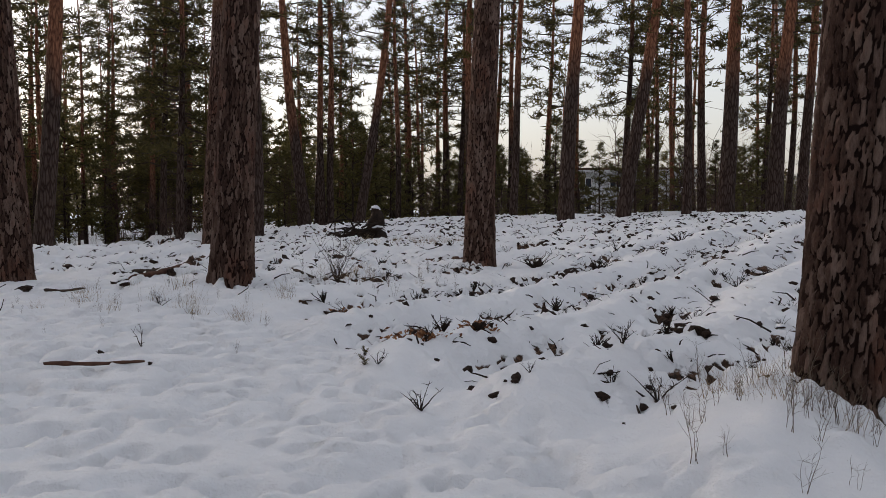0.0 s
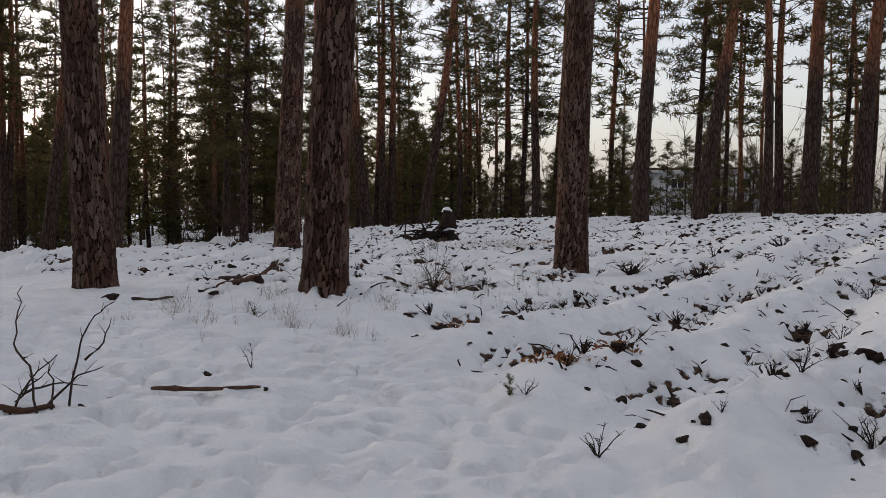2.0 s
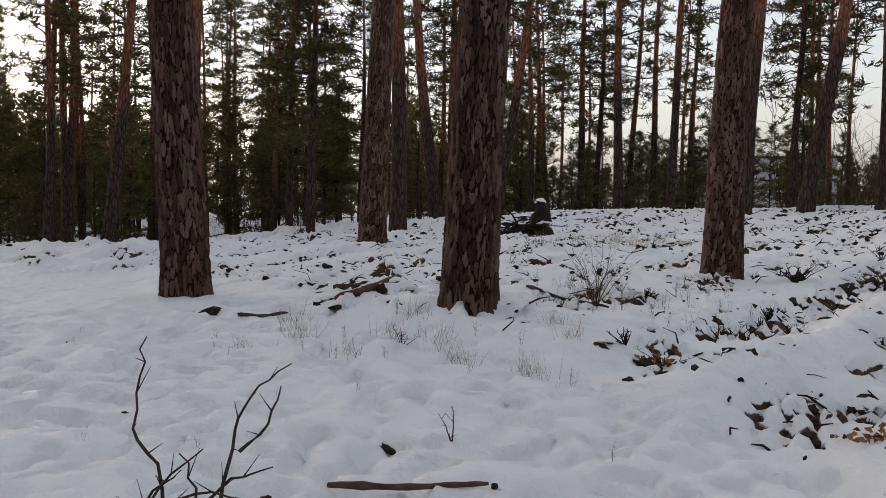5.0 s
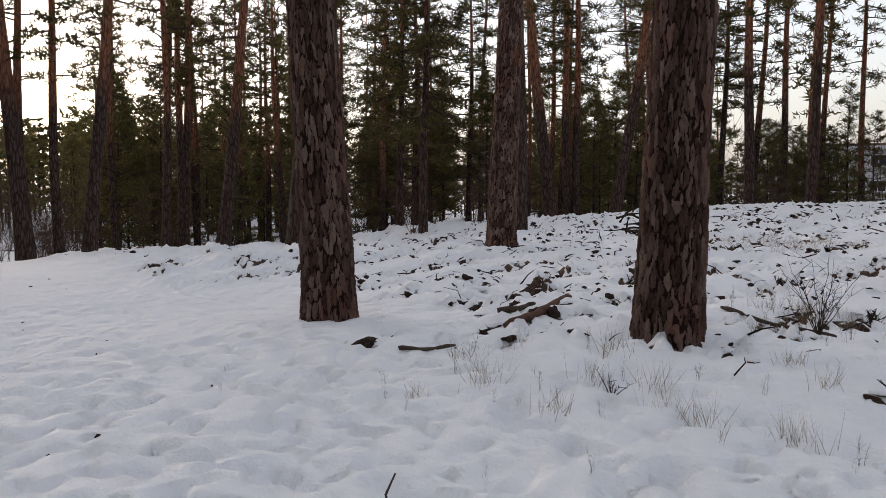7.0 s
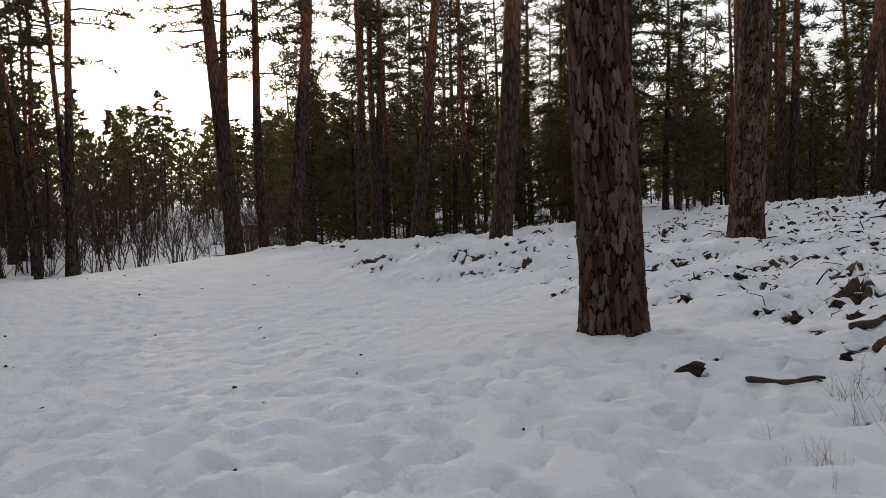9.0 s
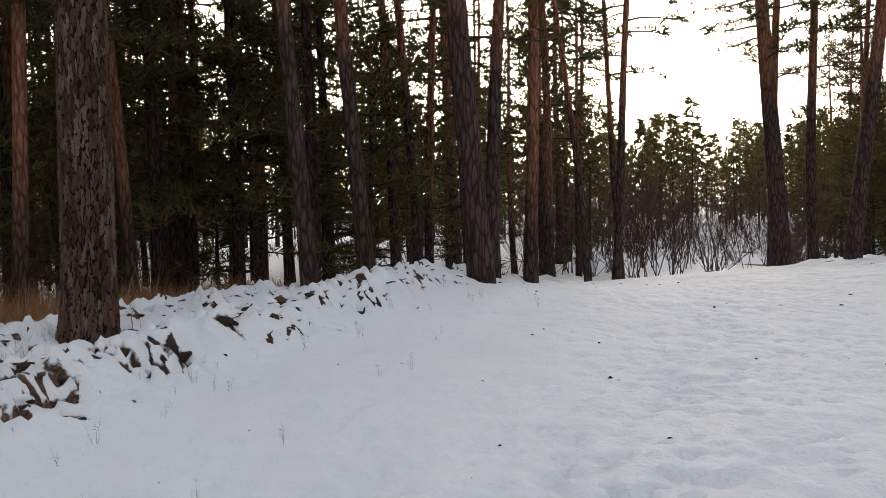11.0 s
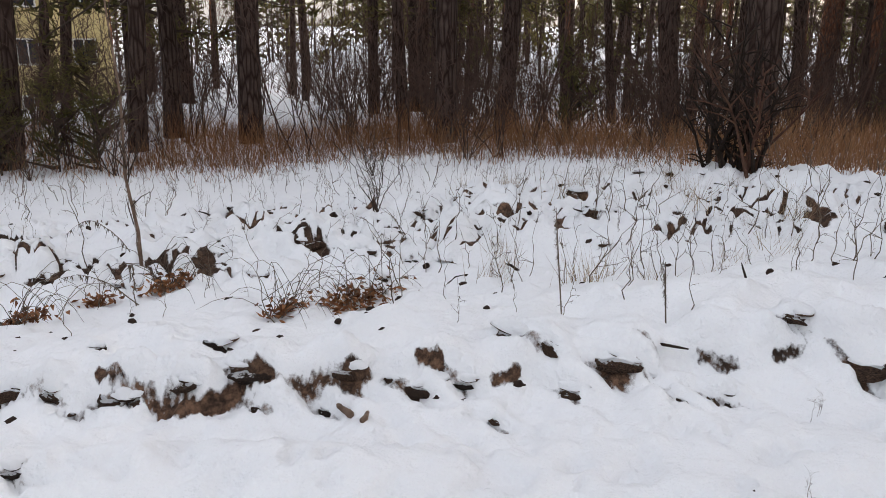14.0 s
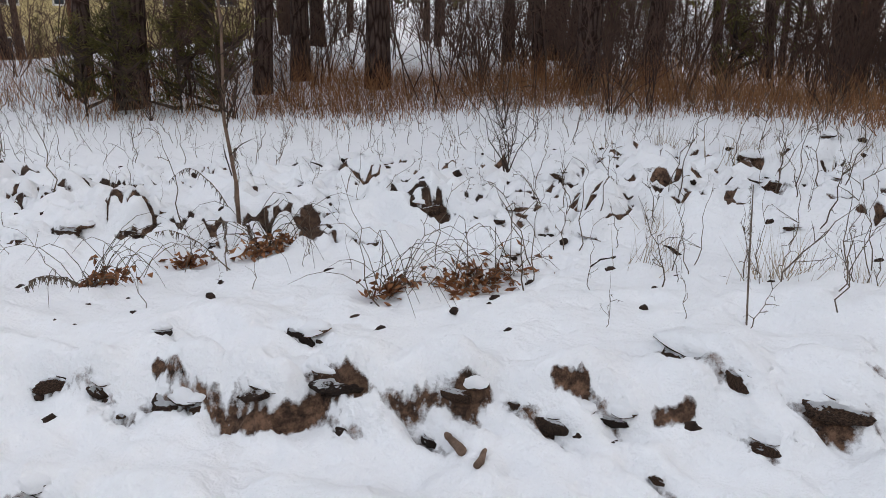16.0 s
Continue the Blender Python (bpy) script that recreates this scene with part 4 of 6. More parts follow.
def wood(az0, az1, d0, d1, count, tall, seed, high=(6, 10), foot=(6, 9), shaggy=0.0, joined=False):
    g = random.Random(seed)
    placed = []
    tries = 0
    while len(placed) < count and tries < count * 30:
        tries += 1
        a, d = radians(g.uniform(az0, az1)), math.sqrt(g.uniform(d0 * d0, d1 * d1))
        x, y = -4 - math.sin(a) * d, 5 + math.cos(a) * d
        s, b = bank_way(x, y)
        if -9 < b < 0.5 and s > -5 and d < 60:
            continue
        if any((x - p) ** 2 + (y - q) ** 2 < 3.0 for p, q in placed):
            continue
        placed.append((x, y))
        grown = g.random() < tall
        if joined:
            z = float(lie(np.array([x]), np.array([y]))[0])
            base = pose(x, y, z, 0, 0, g.uniform(0, 360))
            if grown:
                k = g.uniform(0.85, 1.1)
                BACK.append((BACK_TRUNK, base @ Matrix.Scale(k, 4)))
                BACK.append((g.choice(LITE), base @ pose(0, 0, g.uniform(*foot)) @ Matrix.Scale(k, 4)))
            else:
                k = g.uniform(*high) / 8.2
                BACK.append((YOUNG_TRUNK, base @ Matrix.Scale(k, 4)))
                BACK.append((g.choice(LITE_YOUNG), base @ pose(0, 0, 0.7 * k) @ Matrix.Scale(k, 4)))
        elif grown:
            pine(round(x, 2), round(y, 2), g.uniform(0.26, 0.45), g.uniform(-0.03, 0.03), g.uniform(-0.03, 0.03), g.uniform(2, 6), g.uniform(16, 21), g.uniform(*foot), shaggy=g.random() < shaggy)
        else:
            young_pine(x, y, g.uniform(*high))


def joined_mesh(name, pieces):
    """One mesh out of many meshes at their poses, with their materials."""
    mats, cos, loops, starts, index, nv, nl = [], [], [], [], [], 0, 0
    for me, m in pieces:
        k = len(me.vertices)
        co = np.empty(k * 3, np.float32)
        me.vertices.foreach_get("co", co)
        mm = np.array(m)
        cos.append(co.reshape(-1, 3) @ mm[:3, :3].T + mm[:3, 3])
        li = np.empty(len(me.loops), np.int32)
        me.loops.foreach_get("vertex_index", li)
        ls = np.empty(len(me.polygons), np.int32)
        me.polygons.foreach_get("loop_start", ls)
        mi = np.empty(len(me.polygons), np.int32)
        me.polygons.foreach_get("material_index", mi)
        table = []
        for mat in me.materials:
            if mat not in mats:
                mats.append(mat)
            table.append(mats.index(mat))
        loops.append(li + nv)
        starts.append(ls + nl)
        index.append(np.array(table, np.int32)[mi])
        nv += k
        nl += len(li)
    out = bpy.data.meshes.new(name)
    out.vertices.add(nv)
    out.vertices.foreach_set("co", np.concatenate(cos).astype(np.float32).ravel())
    out.loops.add(nl)
    out.loops.foreach_set("vertex_index", np.concatenate(loops))
    st = np.concatenate(starts)
    out.polygons.add(len(st))
    out.polygons.foreach_set("loop_start", st)
    out.update(calc_edges=True)
    for mat in mats:
        out.materials.append(mat)
    out.polygons.foreach_set("material_index", np.concatenate(index))
    return out


tagged(new("far_soil_lumps", joined_mesh("far_soil_lumps", REST)), "black lumps of torn earth across the far field", "soil", kind="stuff")
DENSE = [crown_mesh(230 + i, 14.0, 3.3, 92, M_NEEDLE, droop=0.22, tufts=7, blades=9, size=0.5, wide=0.055, low_len=0.85) for i in range(2)]


def dense_pine(x, y, foot, high):
    """A full-crowned pine with foliage down to its foot."""
    z = float(lie(np.array([float(x)]), np.array([float(y)]))[0])
    tree = thing("pine_tree", x, y, z, "full-crowned dark pine with branches low on the trunk", "tree", "pines of the wood")
    trunk = part("trunk", far_trunk(0.36, (0.01, 0.0), high, 4), tree)
    trunk.color = (0.9, 0, 0, 1)
    add_crown(tree, R.choice(DENSE), 0, 0, foot, (high + 0.4 - foot) / 14.0, rnd(0, 360))


dense_pine(-14.7, 46.0, 1.2, 15)
dense_pine(-12.2, 48.5, 2.5, 16)
dense_pine(-17.2, 48.0, 1.5, 13)
dense_pine(1.0, 46.0, 5.5, 17)
dense_pine(8.8, 39.0, 4.5, 16)
dense_pine(17.5, 44.0, 5.0, 16)
dense_pine(-26.5, 8.5, 2.0, 15)
dense_pine(-24.5, 11.8, 2.0, 14)
dense_pine(-28.0, 13.5, 1.5, 15)
dense_pine(-15.7, -10.2, 1.7, 14)
dense_pine(-11.1, 34.3, 3.5, 17)
dense_pine(-13.6, 39.5, 3.0, 16)
for az, d, foot in ((84, 17, 5), (82, 28, 3.5), (88, 31, 5), (75, 22, 2.5), (80, 34, 2.0), (131, 24, 2.5)):
    dense_pine(round(-6 - math.sin(radians(az)) * d, 2), round(5 + math.cos(radians(az)) * d, 2), foot, 16)
BACK_TRUNK = far_trunk(0.34, (0.01, 0.01), 18.5, 5)
wood(-2, 37, 42, 58, 58, 0.25, 1, (6, 10))
wood(-2, 38, 58, 90, 105, 0.25, 21, (7, 11), joined=True)
wood(-36, -2, 37, 56, 64, 0.08, 2, (3, 6.5))
wood(-36, -2, 56, 75, 18, 0.6, 22, (4, 7), joined=True)
wood(52, 104, 20, 46, 84, 0.65, 3, (5, 10), (3, 6), 0.6)
wood(50, 104, 46, 80, 105, 0.5, 13, (7, 12), (3, 7), joined=True)
wood(104, 130, 28, 60, 26, 0.8, 4, (4, 8), (3.5, 6), 0.5)
wood(128, 168, 22, 60, 22, 1.0, 14, (4, 8), (6, 8))
wood(104, 140, 55, 85, 42, 0.5, 24, (7, 11), (3, 6), joined=True)
wood(50, 104, 36, 64, 45, 0.0, 33, (2.5, 5), joined=True)
wood(138, 172, 22, 40, 9, 0.25, 44, (2.5, 6), (4, 6), 0.6)
wood(36, 50, 66, 110, 50, 0.0, 5, (7, 10.5), joined=True)
# unseen pines behind the camera, added to block sky light and darken the clearing
wood(172, 308, 17, 55, 170, 0.7, 6, (6, 11), (3, 7), joined=True)
tagged(new("background_pines", joined_mesh("background_pines", BACK)), "pines in the depth of the wood and unseen behind the camera", "wood", kind="stuff").color = (0.5, 0, 0, 1)


def far_wood():
    """The far wood that closes the distance: many crowns of needle sprays on thin stems."""
    g = random.Random(77)
    b, stems = Build(), Build()
    for i in range(620):
        az = g.uniform(-62, 175)
        a, d = radians(az), g.uniform(88, 135)
        if 136 < az < 166 and i % 3:
            continue
        if -36 < az < 0:
            d += 40
        x, y = -4 - math.sin(a) * d, 5 + math.cos(a) * d
        z = float(lie(np.array([x]), np.array([y]))[0])
        h = g.uniform(8, 13.5) if az > 0 else g.uniform(7, 12)
        stems.tube([(x, y, z - 0.3), (x + g.uniform(-0.3, 0.3), y, z + h * 0.9)], [0.16, 0.04], 4, False)
        for _ in range(95):
            f = g.random() ** 0.8
            r = 2.4 * (1.05 - f) * math.sqrt(g.random())
            w = g.uniform(0, 2 * math.pi)
            p = Vector((x + math.cos(w) * r, y + math.sin(w) * r, z + h * (0.06 + 0.94 * f)))
            q = p + Vector((math.cos(w) * g.uniform(0.3, 1.2), math.sin(w) * g.uniform(0.3, 1.2), g.uniform(-0.5, 0.4)))
            b.blade(p, q, g.uniform(0.28, 0.6))
    crowns = tagged(new("far_wood", b.mesh("far_wood", M_NEEDLE, False)), "distant dark pine wood closing the view", "wood", kind="stuff")
    part("stems", stems.mesh("stems", M_PINE), crowns)


far_wood()


# ---- bare shrubs, brown grass, weeds ----
def twig_mesh(seed, stems, high, spread, material, thick=0.012, forks=5, bends=5):
    """Bare stems that fork."""
    g = random.Random(seed)
    b = Build()
    for _ in range(stems):
        a = g.uniform(0, 2 * math.pi)
        lean = g.uniform(0.1, 1.0) * spread
        h = high * g.uniform(0.55, 1.0)
        pts = []
        for i in range(bends + 1):
            q = i / bends
            pts.append(Vector((math.cos(a) * lean * q * (0.6 + 0.4 * q) + g.uniform(-0.04, 0.04) * h, math.sin(a) * lean * q * (0.6 + 0.4 * q) + g.uniform(-0.04, 0.04) * h, h * q)))
        b.tube(pts, [thick * (1 - 0.8 * i / bends) for i in range(bends + 1)], 3, False)
        for _ in range(forks):
            q = g.uniform(0.2, 0.9) * bends
            i = int(q)
            p = pts[i].lerp(pts[i + 1], q - i)
            d = Vector((g.gauss(0, 1), g.gauss(0, 1), g.uniform(0.3, 1.4))).normalized()
            ln = h * g.uniform(0.15, 0.4)
            m = p + d * ln * 0.5 + Vector((g.uniform(-0.1, 0.1), g.uniform(-0.1, 0.1), 0.05)) * ln
            e = p + d * ln
            b.tube([p, m, e], [thick * 0.45, thick * 0.3, thick * 0.12], 3, False)
            if g.random() < 0.6:
                d2 = (d + Vector((g.gauss(0, 0.6), g.gauss(0, 0.6), g.gauss(0, 0.4)))).normalized()
                b.tube([m, m + d2 * ln * 0.5], [thick * 0.25, thick * 0.1], 3, False)
    return b.mesh("stems", material)


SHRUB = [twig_mesh(300 + i, 8, 2.0, 2.0, M_THICKET, 0.010, 9) for i in range(4)]
LITE_SHRUB = [twig_mesh(330 + i, 7, 2.1, 2.0, M_THICKET, 0.011, 5, 3) for i in range(3)] + [twig_mesh(335 + i, 3, 3.6, 1.2, M_THICKET, 0.014, 7, 3) for i in range(3)]
WAND = [twig_mesh(320 + i, 3, 3.6, 1.2, M_THICKET, 0.013, 12) for i in range(3)]


def shrub(x, y, k, data, label="bare brown shrub with thin tangled twigs"):
    ob = new("shrub", data)
    z = float(lie(np.array([float(x)]), np.array([float(y)]))[0])
    ob.matrix_world = pose(x, y, z - 0.03, 0, 0, rnd(0, 360)) @ Matrix.Scale(k, 4)
    return tagged(ob, label, "shrub", "shrubs of the thicket")


THICKET = []


def thicket(x, y, k, data):
    z = float(lie(np.array([float(x)]), np.array([float(y)]))[0])
    THICKET.append((data, pose(x, y, z - 0.03, 0, 0, rnd(0, 360)) @ Matrix.Scale(k, 4)))


for i in range(150):
    x, y = bank_place(rnd(-14, 18), 7.5 + 8 * R.random() ** 1.2)
    shrub(round(x, 2), round(y, 2), rnd(0.6, 1.1), R.choice(SHRUB + WAND))
for i in range(36):
    a, d = radians(rnd(-34, 3)), rnd(36, 55)
    shrub(round(-math.sin(a) * d, 2), round(math.cos(a) * d, 2), rnd(0.7, 1.4), R.choice(SHRUB + WAND), "bare shrub at the edge of the clearing")
for i in range(60):
    a, d = radians(rnd(5, 50)), rnd(30, 50)
    x, y = -4 - math.sin(a) * d, 5 + math.cos(a) * d
    s, b = bank_way(x, y)
    if -7 < b < 0:
        continue
    shrub(round(x, 2), round(y, 2), rnd(0.8, 1.5), R.choice(SHRUB + WAND), "bare brown shrub among young pines")
for i in range(460):
    s = rnd(-24, 26)
    if s < -6 and R.random() < 0.6:
        continue
    x, y = bank_place(s, 14 + 26 * R.random())
    thicket(x, y, rnd(0.8, 1.5), R.choice(LITE_SHRUB))
for i in range(130):
    x, y = bank_place(rnd(-1, 15), 9 + 14 * R.random())
    thicket(x, y, rnd(0.8, 1.4), R.choice(LITE_SHRUB))
for i in range(170):
    a, d = radians(rnd(35, 56)), rnd(34, 72)
    thicket(-5.6 - math.sin(a) * d, 5 + math.cos(a) * d, rnd(1.2, 2.2), R.choice(LITE_SHRUB))
for i in range(90):
    a, d = radians(rnd(52, 104)), rnd(28, 60)
    thicket(-5.6 - math.sin(a) * d, 5 + math.cos(a) * d, rnd(0.9, 1.7), R.choice(LITE_SHRUB))
for i in range(45):
    a, d = radians(rnd(140, 174)), rnd(20, 40)
    thicket(-7 - math.sin(a) * d, 4 + math.cos(a) * d, rnd(0.9, 1.6), R.choice(LITE_SHRUB))
for i in range(60):
    a, d = radians(rnd(44, 55)), rnd(48, 76)
    thicket(-5.6 - math.sin(a) * d, 5 + math.cos(a) * d, rnd(1.4, 2.4), R.choice(LITE_SHRUB))
for i in range(120):
    a, d = radians(rnd(-36, 2)), rnd(46, 74)
    thicket(-math.sin(a) * d, math.cos(a) * d, rnd(1.4, 2.4), R.choice(LITE_SHRUB))
tagged(new("thicket", joined_mesh("thicket", THICKET)), "grey-brown thicket of bare shrubs in the wood", "thicket", kind="stuff")

bush = thing("bush", -15.2, 1.15, ground_at(-15.2, 1.15) - 0.05, "dark leafless bush with many upright stems on the bank", "bush")
for i in range(26):
    stem = part("stem", twig_mesh(350 + i, 1, rnd(0.7, 2.0), rnd(0.2, 0.9), M_ROOT if i % 3 else M_STICK, 0.026, 9), bush)
    stem.matrix_basis = pose(rnd(-0.3, 0.3), rnd(-0.3, 0.3), 0)


def brown_grass():
    g = np.random.RandomState(55)
    n = 44000
    s = g.uniform(-17, 20, n)
    off = 8.1 - 1.5 * ease(0.5, 4.0, s) - 1.6 * ease(4.0, 6.5, s) + 0.4 * np.sin(s * 0.7) + 0.3 * np.sin(s * 1.9 + 1) + g.normal(0, 0.5, n)
    w = off + 6.5 * g.rand(n) ** 1.5
    bb = w - 1.25 * ease(2, 11, s)
    x, y = -9.03 - 0.70 * s - 0.71 * bb, 1.2 + 0.71 * s - 0.70 * bb
    z = lie(x, y)
    h = g.uniform(0.2, 0.75, n) * (0.12 + 1.55 * fbm(x * 1.1, y * 1.1, 171)) * np.where(w < off + 0.4, 0.55, 1.0)
    b = Build()
    for i in range(n):
        if s[i] < -3 and i % 3:
            continue
        p = Vector((x[i], y[i], z[i] - 0.02))
        d = Vector((g.normal(0, 0.36), g.normal(0, 0.36), 1)) * h[i]
        b.blade(p, p + d, g.uniform(0.006, 0.014))
    tagged(new("dry_grass", b.mesh("dry_grass", M_STRAW, False)), "band of tall dry brown grass along the wood", "grass", kind="stuff")


brown_grass()


# ---- small things on the snow ----
def lump_shape(seed, fine):
    """Vertices and faces of a rough crumb."""
    bm = bmesh.new()
    bmesh.ops.create_icosphere(bm, subdivisions=2 if fine else 1, radius=1.0)
    out = [tuple(v.co * (1 + 0.5 * noise.noise(v.co * 1.6 + Vector((seed * 4.1, 0, 0))))) for v in bm.verts]
    faces = [tuple(v.index for v in f.verts) for f in bm.faces]
    bm.free()
    return out, faces


LUMPS = [lump_shape(i, True) for i in range(4)] + [lump_shape(7, False)]


def litter():
    """Crumbs of earth and bits of brushwood strewn over the ploughed ground and the bank."""
    g = np.random.RandomState(66)
    n = 24000
    x, y = g.uniform(-9, 16, n), g.uniform(5, 33, n)
    cross = x * 0.815 - y * 0.58 + (fbm(x * 0.35, y * 0.35, 3) - 0.5) * 0.9
    keep = (field_mask(x, y) > 0.6) & (cushions(x, y)[1] + 0.09 * (np.cos((cross + 5.8) * 2 * math.pi / 1.55) < 0) > g.uniform(0, 0.75, n))
    s, o = g.uniform(-7, 18, 420), g.uniform(-0.2, 5.2, 420)
    o2 = o - 1.25 * ease(2, 11, s)
    x = np.concatenate([x[keep], -9.03 - 0.70 * s - 0.71 * o2])
    y = np.concatenate([y[keep], 1.2 + 0.71 * s - 0.70 * o2])
    s, o = g.uniform(-3, 18, 160), g.uniform(-8, -0.3, 160)
    x = np.concatenate([x, -9.03 - 0.70 * s - 0.71 * o])
    y = np.concatenate([y, 1.2 + 0.71 * s - 0.70 * o])
    z = height(x, y)
    far = np.hypot(x + 3, y - 3)
    crumbs, sticks = Build(), Build()
    for i in range(len(x)):
        r = g.uniform(0.010, 0.036) * (1 + far[i] / 18)
        bankside = x[i] < -8.5 and y[i] < 9
        trodden = float(field_mask(x[i], y[i])) < 0.6 and bank_way(x[i], y[i])[1] < -0.3
        if g.rand() < (0.93 if bankside else 1.0 if trodden else 0.5):
            r *= 0.6 if bankside else 1.0
            if trodden:
                r *= 0.4
            p = Vector((x[i], y[i], z[i] - 0.2 * r))
            i0 = len(crumbs.v)
            sx, sy, sz = r * g.uniform(0.8, 1.7), r * g.uniform(0.7, 1.1), r * g.uniform(0.5, 0.9)
            w = g.uniform(0, 6.3)
            cw, sw = math.cos(w), math.sin(w)
            q = LUMPS[g.randint(4)] if far[i] < 11 else LUMPS[4]
            for e in q[0]:
                u, v = e[0] * sx, e[1] * sy
                crumbs.v.append(p + Vector((u * cw - v * sw, u * sw + v * cw, e[2] * sz)))
            crumbs.f += [tuple(i0 + k for k in f) for f in q[1]]
        else:
            a, ln = g.uniform(0, 6.3), g.uniform(0.06, 0.20) * (1.0 if g.rand() < 0.85 else 2.0)
            p = Vector((x[i], y[i], z[i] + 0.005))
            d = Vector((math.cos(a), math.sin(a), g.uniform(-0.1, 0.7))).normalized()
            m = p + d * ln * 0.5 + Vector((g.normal(0, 0.16), g.normal(0, 0.16), 0.08)) * ln
            t = g.uniform(0.003, 0.010) * (1 + far[i] / 20)
            sticks.tube([p - d * 0.03, m, p + d * ln], [t, t * 0.8, t * 0.4], 3)
    tagged(new("soil_crumbs", crumbs.mesh("soil_crumbs", M_SOIL)), "crumbs of dark earth scattered over the snow", "soil", kind="stuff")
    tagged(new("twig_litter", sticks.mesh("twig_litter", M_ROOT)), "broken twigs poking out of the snow", "twigs", kind="stuff")


litter()


def log(name, p0, p1, r, label, material, bend=0.03, category="log", lift=0.0):
    """A bare piece of wood with a broken end, lying from p0 to p1 (x, y)."""
    a = Vector((*p0, ground_at(*p0) + r * 0.5))
    b_ = Vector((*p1, ground_at(*p1) + r * 0.5 + lift))
    d = b_ - a
    g = random.Random(name + str(r))
    side = d.cross(Vector((0, 0, 1))).normalized()
    bld = Build()
    pts, rad = [], []
    for i in range(15):
        q = i / 14
        pts.append(a + d * q + side * bend * math.sin(q * 5) + Vector((0, 0, 1)) * bend * 0.5 * math.sin(q * 7 + 1))
        rad.append(r * (1 - 0.35 * q) * g.uniform(0.86, 1.12) * (0.7 if i in (0, 14) else 1))
    if r < 0.04:
        up = max(0.0, max(ground_at(p.x, p.y) + 0.35 * r - p.z for p in pts))
        pts = [p + Vector((0, 0, 0.7 * up)) for p in pts]
    bld.tube(pts, rad, 12)
    for i, p in enumerate(bld.v):
        c = pts[min(i // 12, 14)]
        bld.v[i] = c + (p - c) * (1 + 0.25 * noise.noise(p * 9) + 0.3 * noise.noise(Vector((p.x * 4, p.y * 4, p.z * 26)) + Vector((5, 0, 0)))) + d.normalized() * (0.8 * r * noise.noise(p * 30) if i // 12 in (0, 14) else 0)
    ob = new(name, bld.mesh(name, material))
    return tagged(ob, label, category)


log("fallen_stick", (-3.08, 6.21), (-2.36, 6.35), 0.018, "short reddish barkless branch lying on the snow", M_STICK, 0.010, "branch")
log("fallen_log", (-4.20, 10.84), (-3.72, 11.95), 0.052, "weathered broken log half buried in snow", M_STICK, 0.015, lift=0.10)
log("fallen_stick", (-2.25, 12.2), (-1.40, 11.4), 0.022, "thin dark stick lying on the snow", M_TWIG, 0.03, "branch")
log("fallen_stick", (-4.95, 10.0), (-4.50, 10.15), 0.020, "rotten stick among earth clods", M_TWIG, 0.02, "branch")
log("fallen_stick", (-4.35, 11.3), (-4.05, 11.8), 0.035, "dark rotten branch stub in the snow", M_TWIG, 0.02, "branch")
log("wood_chip", (-9.36, 1.83), (-9.40, 1.70), 0.016, "pale broken stub sticking out of the snow", M_WOOD, 0.004, "branch")
log("wood_chip", (-9.30, 1.96), (-9.42, 1.88), 0.015, "pale split stick end in the snow", M_WOOD, 0.004, "branch")
log("fallen_stick", (-13.6, 5.0), (-12.9, 5.25), 0.014, "grey stick leaning over the bank", M_TWIG, 0.02, "branch")

BRUSH = [twig_mesh(400 + i, 6, 0.24, 0.36, M_ROOT, 0.008, 5) for i in range(4)]
ROOT = [twig_mesh(420 + i, 12, 0.22, 0.20, M_ROOT, 0.014, 3) for i in range(3)]
WEED = [twig_mesh(440 + i, 1, 0.34, 0.12, M_WEED, 0.0024, 6) for i in range(8)]


def stalk_meshes(seed, high):
    """A crooked dry stem, and its few side shoots."""
    g = random.Random(seed)
    a, lean, turn = g.uniform(0, 6.3), g.uniform(0.05, 0.45) * high, g.uniform(-1.5, 1.5)
    pts = []
    for i in range(9):
        q = i / 8
        w = a + turn * q
        pts.append(Vector((math.cos(w) * lean * q ** 1.6 + g.gauss(0, 0.014), math.sin(w) * lean * q ** 1.6 + g.gauss(0, 0.014), high * (q - 0.25 * g.random() * 0.2 * q))))
    stem, shoots = Build(), Build()
    stem.tube(pts, [0.0042 * (1 - 0.75 * i / 8) for i in range(9)], 4)
    for _ in range(g.randint(2, 6)):
        i = g.randint(2, 7)
        d = Vector((g.gauss(0, 1), g.gauss(0, 1), g.uniform(0.0, 1.3))).normalized() * g.uniform(0.06, 0.2) * high / 0.6
        m = pts[i] + d * 0.5 + Vector((g.gauss(0, 0.012), g.gauss(0, 0.012), 0.012))
        shoots.tube([pts[i], m, pts[i] + d], [0.0026, 0.002, 0.0009], 3)
        for _ in range(3):
            p = m.lerp(pts[i] + d, g.random())
            shoots.blade(p, p + Vector((g.gauss(0, 0.012), g.gauss(0, 0.012), g.gauss(-0.008, 0.014))), 0.004)
    return stem.mesh("stem", M_WEED), shoots.mesh("twig_spray", M_WEED, False)


STALK = [stalk_meshes(460 + i, R.uniform(0.4, 0.7)) for i in range(10)]


def stalk(x, y, k, label, tilt=0.0):
    ob = thing("dry_stalk", x, y, ground_at(x, y) - 0.02, label, "weed", "dry stalks of the bank")
    stem, shoots = R.choice(STALK)
    m = pose(0, 0, 0, tilt, 0, rnd(0, 360)) @ Matrix.Scale(k, 4)
    part("stem", stem, ob).matrix_basis = m
    side = part("twig_spray", shoots, ob)
    side.matrix_basis = m
    tagged(side, kind="stuff")



